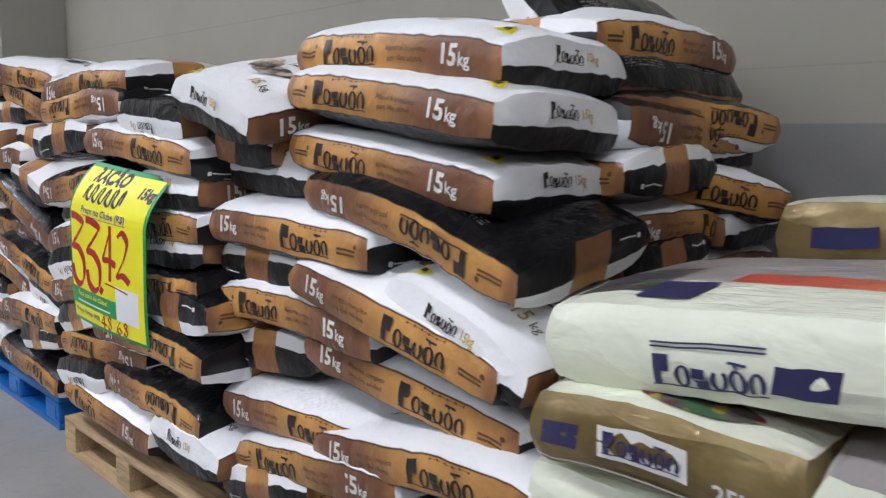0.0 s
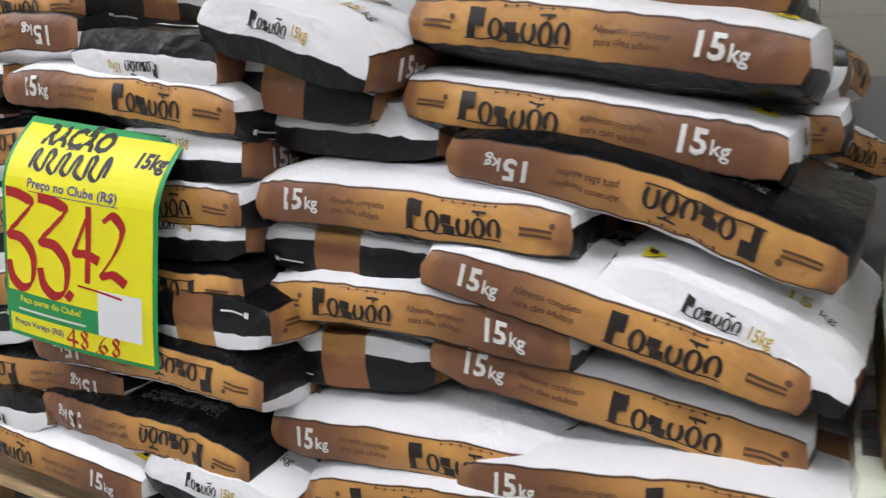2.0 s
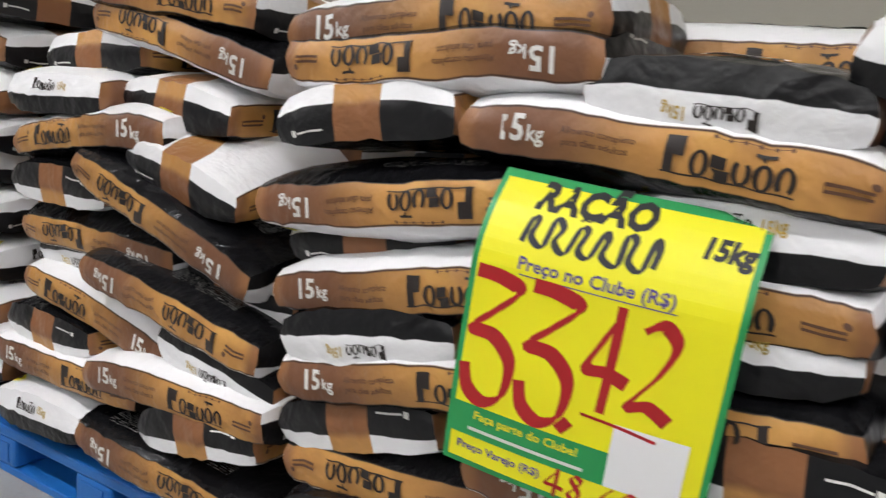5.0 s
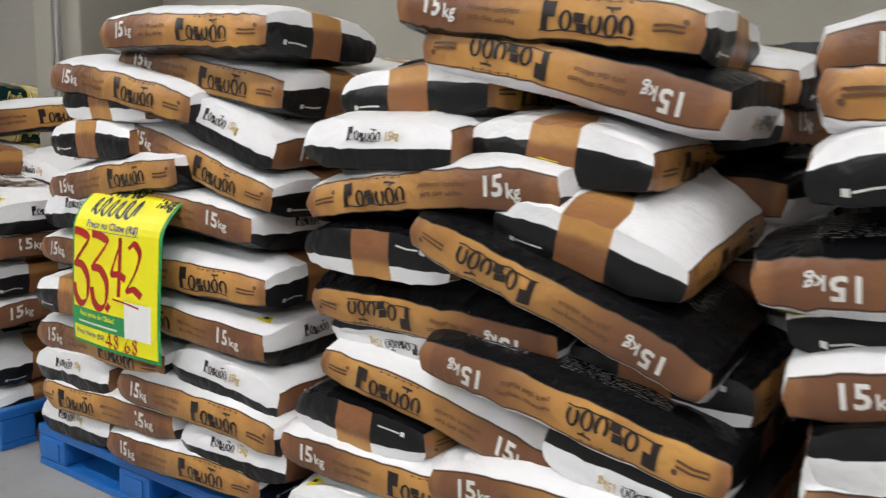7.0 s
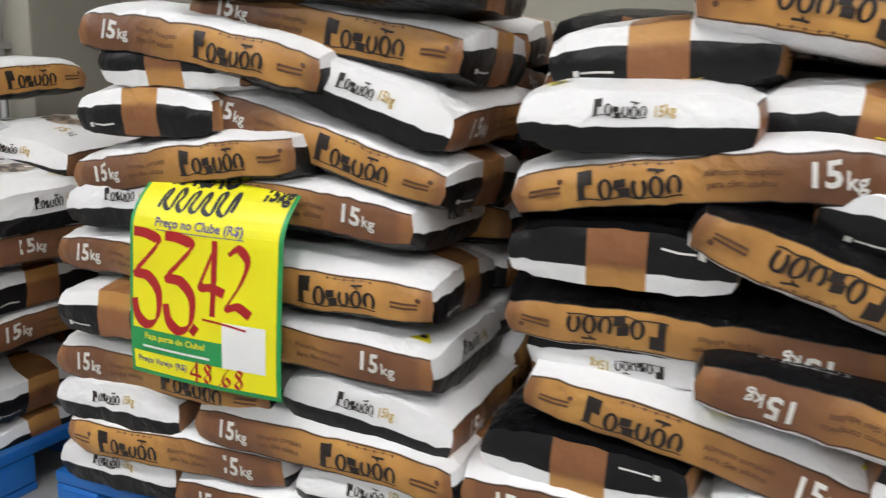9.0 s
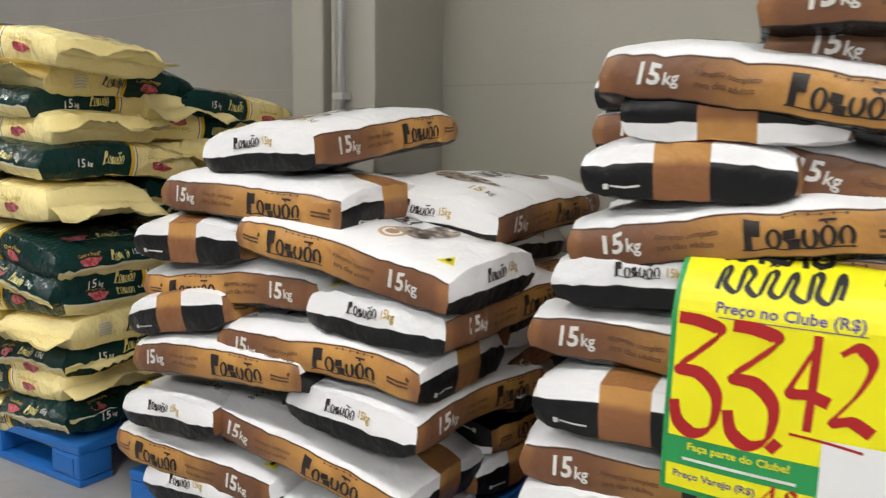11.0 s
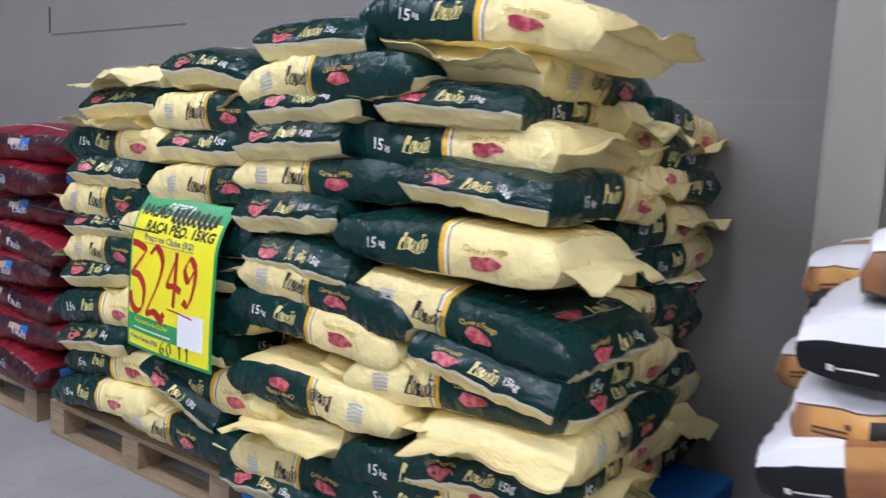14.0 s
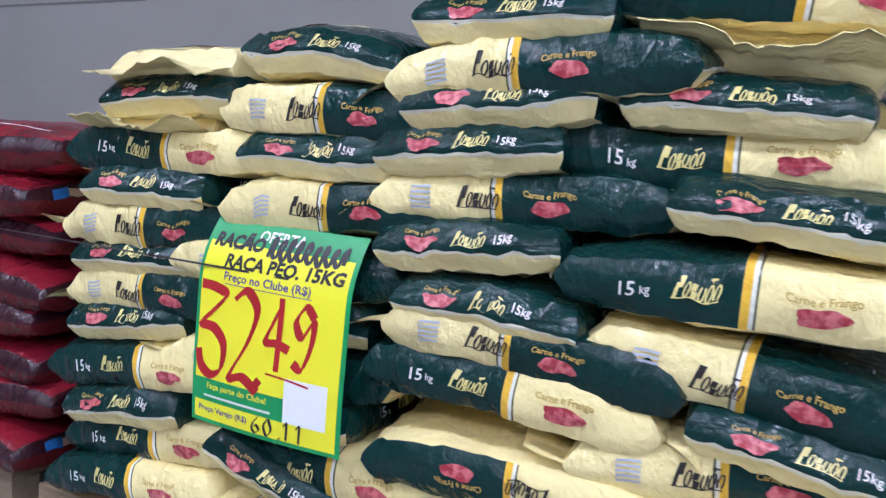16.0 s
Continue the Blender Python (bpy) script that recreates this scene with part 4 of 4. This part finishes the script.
meat_bag("D1", "H", -8.584, 0.390, -15.2, 0.009)
meat_bag("D1", "G", -8.45, 0.42, 4)

# inner bags of the green stacks
meat_bag("D2", "K", -8.0, 0.28, 3)
meat_bag("D2", "H", -7.42, 0.22, 3)
meat_bag("D2", "H", -8.15, 0.20, 3)
meat_bag("D1", "K", -8.62, 0.24, 3)
meat_bag("D1", "H", -8.60, 0.55, 2)
meat_bag("D1", "K", -8.62, 0.66, 1)
meat_bag("D1", "H", -8.55, 0.78, 2)
meat_bag("D1", "K", -8.60, 0.90, 1)
meat_bag("D2", "H", -7.44, 0.43, 3)


# ---------------------------------------------------------------- the bags behind the front rows
LOW, LOW_FACES, LOW_SIDES = cube_sheet(14, 10, 4)


def joined_bags(name, sh, mats, poses, label):
    """Many plain bags, hidden for the most part, as one mesh."""
    size = (sh.length / 2, sh.width / 2, sh.height / 2 * sh.edge)
    axes = {0: (0, 1), 1: (0, 1), 2: (0, 2), 3: (1, 2), 4: (1, 2)}
    flat = [LOW[i][a] * size[a] for q, s in zip(LOW_FACES, LOW_SIDES) for i in q for a in axes[s]]
    skins = [deformer(sh, np.random.default_rng(70 + k), 0.01, 0.006)(LOW) for k in range(5)]
    verts, faces = [], []
    for k, m in enumerate(poses):
        r = np.array(m.to_3x3())
        verts.append(skins[k % 5] @ r.T + np.array(m.translation))
        faces += [[i + k * len(LOW) for i in q] for q in LOW_FACES]
    me = bpy.data.meshes.new(name)
    me.from_pydata(np.vstack(verts).tolist(), [], faces)
    for m in mats:
        me.materials.append(m)
    me.polygons.foreach_set("material_index", LOW_SIDES * len(poses))
    me.polygons.foreach_set("use_smooth", [True] * len(faces))
    me.uv_layers.new(name="print").data.foreach_set("uv", flat * len(poses))
    return tagged(new(name, me), label, "bags", kind="stuff")


HIDDEN = {"dog": [], "meat": []}


def fill(stack, build, name, x0, tops, rows, open_end=False):
    """Layers of bags behind the front row, up to the heights in tops (one for each row)."""
    dog = build is build_dog
    made = []
    rng = random.Random(stack)
    for row in range(rows):
        yc = FRONT[stack] + 0.62 + 0.41 * row
        z, i = 0.215, 0
        while z < tops[row]:
            order = [(0.335, 0), (0.87, 1)] if (i + row) % 2 else [(0.205, 1), (0.74, 0)]
            for dx, end in order:
                x = x0 + dx + rng.uniform(-0.02, 0.02)
                if end:
                    m = pose(x, yc + (0.15 if row == 0 else -0.08), z, rng.uniform(-6, 6), rng.uniform(-5, 5), rng.choice((90, -90)) + rng.uniform(-5, 5))
                else:
                    m = pose(x, yc, z, rng.uniform(-5, 5), rng.uniform(-6, 6), rng.choice((0, 180)) + rng.uniform(-9, 9))
                if rng.random() < 0.25:
                    m = m @ pose(0, 0, 0, 180, 0, 0)
                if z > tops[row] - 0.25 or (open_end and dx > 0.5):
                    if len(made) < 5:
                        g = np.random.default_rng(900 + len(made) + 10 * len(stack) + ord(stack[0]))
                        src = build(g, g.uniform(0, 0.015), g.uniform(0, 0.01))
                        made.append(src)
                        src.matrix_basis = m
                        tagged(src, name, "bag", ("dog food bags " if dog else "green feed bags ") + WHERE[stack])
                    else:
                        copy_thing(made[rng.randrange(5)], m)
                else:
                    HIDDEN["dog" if dog else "meat"].append(m)
            z += 0.112
            i += 1


DOG_BACK, MEAT_BACK = "white, black and brown dog food bag deep in its stack", "glossy green and cream feed bag deep in its stack"
fill("A1", build_dog, DOG_BACK, -3.08, (1.42, 1.38), 2)
fill("A2", build_dog, DOG_BACK, -2.03, (1.30, 1.02), 2, True)
fill("B1", build_dog, DOG_BACK, -5.5, (1.42, 1.35), 2)
fill("B2", build_dog, DOG_BACK, -4.3, (1.42, 1.35), 2)
fill("C", build_dog, DOG_BACK, -6.85, (1.02,), 1, True)
fill("D1", build_meat, MEAT_BACK, -9.45, (1.36, 1.30), 2)
fill("D2", build_meat, MEAT_BACK, -8.42, (1.44, 1.42), 2, True)
joined_bags("dog_food_bags_inside", DOG, dog_mats, HIDDEN["dog"], "white and brown dog food bags inside the stacks")
joined_bags("green_bags_inside", MEAT, meat_mats, HIDDEN["meat"], "green and cream feed bags inside the stacks")


# ---------------------------------------------------------------- red bags and cat food bags
def big_bag(kind, sh, x, y, z, tilt, turn, label, group, seed):
    rng = np.random.default_rng(seed)
    f = deformer(sh, rng, rng.uniform(0, 0.02), 0.01)
    b = bag_body(kind, f)
    b.matrix_basis = pose(x, y, z, rng.uniform(-2, 2), -tilt, turn)
    tagged(b, label, "bag", group)
    on = lambda face, g, lift=0.003: on_bag(sh, f, face, g, lift)
    return b, on, f, rng


for i, z in enumerate((0.23, 0.36, 0.49, 0.62, 0.75, 0.88, 1.01, 1.14)):
    turn = 0 if i % 2 else 180
    b, on, f, rng = big_bag("red", RED, -9.96 + 0.035 * ((i * 2) % 3), 1.20 + 0.27 + 0.02 * (i % 3), z, 2, turn + (i * 5) % 9 - 4, "glossy dark red feed bag stacked beside the green bags", "red feed bags", 300 + i)
    face = "-y" if turn == 0 else "+y"
    printed("brand_mark", ink_grey, b, [on(face if turn == 0 else "+y", mark(0.05, -0.016, 0.17, 0.02))], "pale printed mark")
    printed("seam", ink_white, b, [on("top", slab(-0.3, -0.20, 0.3, -0.195, 12))])
    rng2 = np.random.default_rng(400 + i)
    if i in (2, 4):
        v, fs = meat_flap(f, 1, rng2)
        link_mesh("end_seal", v, fs, red_body, b, "crumpled red end seal", True)
for i, z in enumerate((0.23, 0.36, 0.49, 0.62, 0.75, 0.88)):
    big_bag("red", RED, -10.0, 2.02, z, 0, 180 * (i % 2), "glossy dark red feed bag deep in its stack", "red feed bags", 320 + i)


def cat_bag(kind, x, y, z, tilt, turn, seed, label):
    b, on, f, rng = big_bag(kind, SHORT if kind == "short" else CAT, x, y, z, tilt, turn, label, "cat food bags", seed)
    if kind == "short":
        printed("brand_outline", ink_white, b, [on("-y", slab(-0.085, -0.028, 0.075, 0.026, 6), 0.003)], "white outline of the brand")
        printed("brand_mark", ink_navy, b, [on("-y", mark(-0.075, -0.020, 0.065, 0.022), 0.0045)], "navy printed brand")
        printed("navy_panel", ink_navy, b, [on("-y", slab(-0.205, -0.022, -0.125, 0.020, 4, 0.004))], "navy printed panel")
        printed("weight_print", ink_white, b, [on("-y", moved(glyphs("25kg", 0.040, 0.0008), 0.155, -0.022))], "white printed weight")
        printed("seam", ink_white, b, [on("-y", slab(-0.23, -0.056, 0.23, -0.052, 12))])
        printed("food_photo", kibble_ink, b, [on("top", disc(0.05, -0.315, 0.10, 0.035, 24, 0.05, 1.0), 0.003)], "printed photo of coloured kibble")
    elif kind == "cat":
        printed("brand_mark", ink_navy, b, [on("-y", mark(-0.218, -0.05, -0.03, 0.006)), on("-y", slab(-0.022, -0.042, 0.070, 0.002, 4, 0.005)), on("-y", slab(-0.218, 0.014, -0.03, 0.017, 4)), on("-y", slab(-0.218, 0.021, -0.03, 0.024, 4)),
                                            on("top", slab(-0.27, -0.235, -0.17, -0.14, 3, 0.006))], "navy printed brand and panel")
        printed("weight_print", gold, b, [on("-y", moved(glyphs("25kg", 0.045), 0.17, -0.035))], "gold printed weight")
    else:
        printed("brand_mark", ink_navy, b, [on("-y", slab(-0.36, -0.02, -0.23, 0.02, 4)), on("-y", mark(-0.12, -0.03, 0.10, 0.025), 0.0045)], "navy printed brand and panel")
        printed("brand_outline", ink_white, b, [on("-y", slab(-0.13, -0.036, 0.11, 0.012, 6), 0.003)])
        printed("weight_print", ink_white, b, [on("-y", moved(glyphs("25kg", 0.05), 0.27, -0.03))], "white printed weight")
        printed("seam", ink_white, b, [on("-y", slab(-0.42, -0.062, 0.42, -0.057, 16))])
    return b


cat_bag("cat", -0.42, 1.375, 0.908, 4.5, 0, 500, "pale cream cat food bag with navy print, on gold bags")
cat_bag("short", -0.61, 1.435, 0.742, 2, 0, 501, "shiny gold cat food bag with a navy panel")
cat_bag("cat", -0.10, 1.50, 0.735, 3, 90, 505, "pale cream cat food bag lying end outward")
cat_bag("cat", -0.45, 1.37, 0.57, 0, 0, 502, "pale cream cat food bag with navy print, low in its stack")
cat_bag("gold", -0.43, 1.37, 0.41, 0, 0, 503, "shiny gold cat food bag low in its stack")
cat_bag("cat", -0.44, 1.37, 0.245, 0, 0, 504, "pale cream cat food bag on the wooden pallet")
for i, z in enumerate((0.235, 0.39, 0.545, 0.70, 0.86)):
    cat_bag("gold" if i % 2 else "cat", -0.30, 1.92, z, 0, 0, 510 + i, "gold and cream cat food bag deep in its stack")
cat_bag("gold", -0.25, 1.90, 1.02, 1, 0, 520, "shiny gold cat food bag on top of its stack")
for i, z in enumerate((0.235, 0.39, 0.545, 0.70)):
    cat_bag("cat" if i % 2 else "gold", 0.32, 1.50, z, 2, 90, 530 + i, "cream and gold cat food bag at the stack end")


# ---------------------------------------------------------------- price signs
def stroke(points, width, slope=0.5, n=10):
    """A brush stroke along a smooth line through the points, broad across one direction like a flat marker."""
    p = [points[0], *points, points[-1]]
    line = []
    for a, b, c, d in zip(p, p[1:], p[2:], p[3:]):
        for k in range(n):
            t = k / n
            line.append([0.5 * (2 * b[j] + (c[j] - a[j]) * t + (2 * a[j] - 5 * b[j] + 4 * c[j] - d[j]) * t * t + (3 * b[j] - a[j] - 3 * c[j] + d[j]) * t ** 3) for j in (0, 1)])
    line.append(list(points[-1]))
    line = np.array(line)
    tang = np.gradient(line, axis=0)
    tang /= np.linalg.norm(tang, axis=1)[:, None] + 1e-9
    norm = np.stack([-tang[:, 1], tang[:, 0]], 1)
    pen = np.array([math.cos(slope), math.sin(slope)])
    w = width * (0.22 + 0.78 * np.abs(norm @ pen))[:, None] / 2
    pts = np.empty((2 * len(line), 2))
    pts[0::2], pts[1::2] = line + norm * w, line - norm * w
    return pts, [[2 * i, 2 * i + 1, 2 * i + 3, 2 * i + 2] for i in range(len(line) - 1)]


DIGITS = {
    "3": [[(0.02, 0.98), (0.50, 0.97), (0.88, 0.90), (0.45, 0.70), (0.10, 0.55), (0.55, 0.52), (0.90, 0.36), (0.85, 0.10), (0.50, 0.0), (0.16, 0.08), (0.04, 0.26)]],
    "4": [[(0.62, 0.98), (0.30, 0.66), (0.02, 0.32), (0.50, 0.31), (1.0, 0.24)], [(0.60, 1.08), (0.57, 0.45), (0.52, -0.16)]],
    "2": [[(0.10, 0.88), (0.50, 0.99), (0.84, 0.80), (0.60, 0.45), (0.06, 0.04), (0.50, 0.06), (0.98, -0.06)]],
    "9": [[(0.86, 0.84), (0.52, 1.0), (0.16, 0.74), (0.42, 0.50), (0.84, 0.78), (0.82, 0.40), (0.50, -0.02), (0.12, 0.04)]],
    "6": [[(0.75, 1.0), (0.30, 0.60), (0.15, 0.22), (0.45, 0.0), (0.80, 0.20), (0.55, 0.45), (0.20, 0.28)]],
    "8": [[(0.78, 0.85), (0.45, 1.0), (0.25, 0.78), (0.70, 0.35), (0.50, 0.0), (0.18, 0.18), (0.50, 0.50), (0.78, 0.85)]],
    "0": [[(0.50, 1.0), (0.15, 0.55), (0.40, 0.0), (0.82, 0.40), (0.55, 1.0)]],
    "1": [[(0.25, 0.78), (0.55, 1.0), (0.52, 0.0)]],
    ",": [[(0.55, 0.10), (0.30, -0.12)]],
}


def number(text, x, y, w, h, pen, gap=1.1, slope=1.1):
    out = []
    for ch in text:
        for s in DIGITS[ch]:
            out.append(stroke([(x + a * w, y + b * h) for a, b in s], pen, slope))
        x += w * (0.55 if ch == "," else gap)
    return joined(*out)


def scrawl(u0, v0, u1, v1, n):
    """A word written by hand as one running wave of a broad marker."""
    rng = random.Random(n)
    w, h, line = (u1 - u0) / n, v1 - v0, []
    for k in range(n):
        for x, y in ((0.05, 0.08), (0.30, 0.92), (0.62, 0.80), (0.45, 0.30)):
            line.append((u0 + (k + x + rng.uniform(-0.08, 0.08)) * w, v0 + (y + rng.uniform(-0.12, 0.08)) * h))
    return stroke(line, 0.012, 0.6, 5)


def price_sign(x, y, z, roll, yaw, lean, big, cents, old, offer, label, curl, size):
    W, H = 0.435, 0.53
    sign = tagged(new("price_sign"), label, "sign", "price signs on the stacks")
    sign.matrix_basis = pose(x, y, z, lean, roll, yaw) @ Matrix.Scale(size, 4)

    def skin(p, lift):
        u, v = p[:, 0], p[:, 1]
        back = np.clip((v - 0.10) / 0.165, 0, 1.2)
        yy = curl * back ** 2 + 0.012 * np.cos(u / W * 3.0) * -1 + 0.006 * np.sin(v * 9)
        return np.stack([1.06 * u, yy - lift, v], 1)

    def sheet(name, g, mat, lift, label=""):
        return link_mesh(name, skin(g[0], lift), g[1], mat, sign, label)

    def rect(u0, v0, u1, v1, m=16):
        return grid(u0, v0, u1, v1, 10, m)

    g = rect(-W / 2, -H / 2, W / 2, H / 2, 26)
    front, back = skin(g[0], 0.0), skin(g[0], -0.0015)
    k = len(front)
    link_mesh("card", np.vstack([front, back]), g[1] + [[i + k for i in q[::-1]] for q in g[1]], sign_green, sign, "green bordered card", True)
    band = 0.055 if offer else 0.012
    sheet("yellow_field", rect(-W / 2 + 0.011, -H / 2 + 0.011, W / 2 - 0.011, H / 2 - band, 26), sign_yellow, 0.0012, "bright yellow printed field")
    if offer:
        sheet("offer_text", moved(glyphs("OFERTA", 0.036, 0.0008), 0.0, H / 2 - 0.030), ink_white, 0.002, "white printed heading")
        lines = [(glyphs("RAÇÃO", 0.044, 0.0024, 0.15), -0.118, 0.213), (glyphs("RAÇA PEQ. 15KG", 0.044, 0.0017, 0.15), 0.025, 0.166)]
        word = scrawl(-0.025, 0.190, 0.19, 0.238, 9)
    else:
        lines = [(glyphs("RAÇÃO", 0.056, 0.0028, 0.15), -0.045, 0.234), (glyphs("15kg", 0.040, 0.0020, 0.15), 0.165, 0.212)]
        word = scrawl(-0.145, 0.156, 0.09, 0.208, 6)
    for g, du, dv in lines:
        g[0][:, 1] = np.clip(g[0][:, 1], -0.036, 0.036)
        sheet("handwritten_text", moved(g, du, dv), ink_black, 0.0022, "black handwritten words")
    sheet("handwritten_mark", word, ink_black, 0.0022)
    sheet("club_text", moved(glyphs("Preço no Clube (R$)", 0.030, 0.0007), -0.01, 0.128), ink_purple, 0.002, "violet printed words")
    sheet("club_line", slab(-0.13, 0.109, 0.12, 0.111, 8), ink_purple, 0.002)
    sheet("price_number", number(big, -0.204, -0.132, 0.092, 0.236, 0.028, 1.10, 1.0), ink_red, 0.0024, "large red handwritten price")
    sheet("price_fraction", joined(number(cents, 0.004, -0.058, 0.066, 0.148, 0.024, 1.08, 1.0), stroke([(0.01, -0.092), (0.07, -0.096), (0.13, -0.104)], 0.008),
                                stroke([(-0.006, -0.112), (-0.022, -0.134)], 0.024, 0.1)), ink_red, 0.0024, "red handwritten cents")
    sheet("green_band", rect(-W / 2 + 0.011, -0.205, 0.07, -0.145, 3), sign_green, 0.0018, "green printed band")
    sheet("band_text", moved(glyphs("Faça parte do Clube!", 0.022, 0.0005), -0.075, -0.163), ink_yellow, 0.0026, "yellow printed words")
    sheet("band_line", slab(-0.175, -0.193, 0.03, -0.187, 8), ink_white, 0.0026)
    sheet("white_panel", rect(0.065, -0.205, 0.180, -0.092, 4), sign_white, 0.0022, "plain white printed square")
    sheet("retail_text", moved(glyphs("Preço Varejo (R$)", 0.021, 0.0005), -0.115, -0.226), ink_purple, 0.002, "small printed words")
    sheet("retail_number", number(old, -0.026, -0.250, 0.031, 0.044, 0.0085, 1.12, 0.8), ink_black if offer else ink_red, 0.0026, "handwritten retail price")
    return sign


price_sign(-2.395, 0.972, 0.838, 5.2, 6.5, 4.5, "33", "42", "48,68", False, "yellow and green price sign hanging on dog food bags", 0.11, 0.925)
price_sign(-4.963, 1.070, 0.783, 0.7, -0.2, 0, "33", "42", "48,68", False, "yellow and green price sign tucked under a bag", 0.15, 0.932)
price_sign(-8.575, 1.098, 0.755, 2.2, 0.3, 1, "32", "49", "60,11", True, "yellow and green offer sign hanging on green bags", 0.075, 0.936)
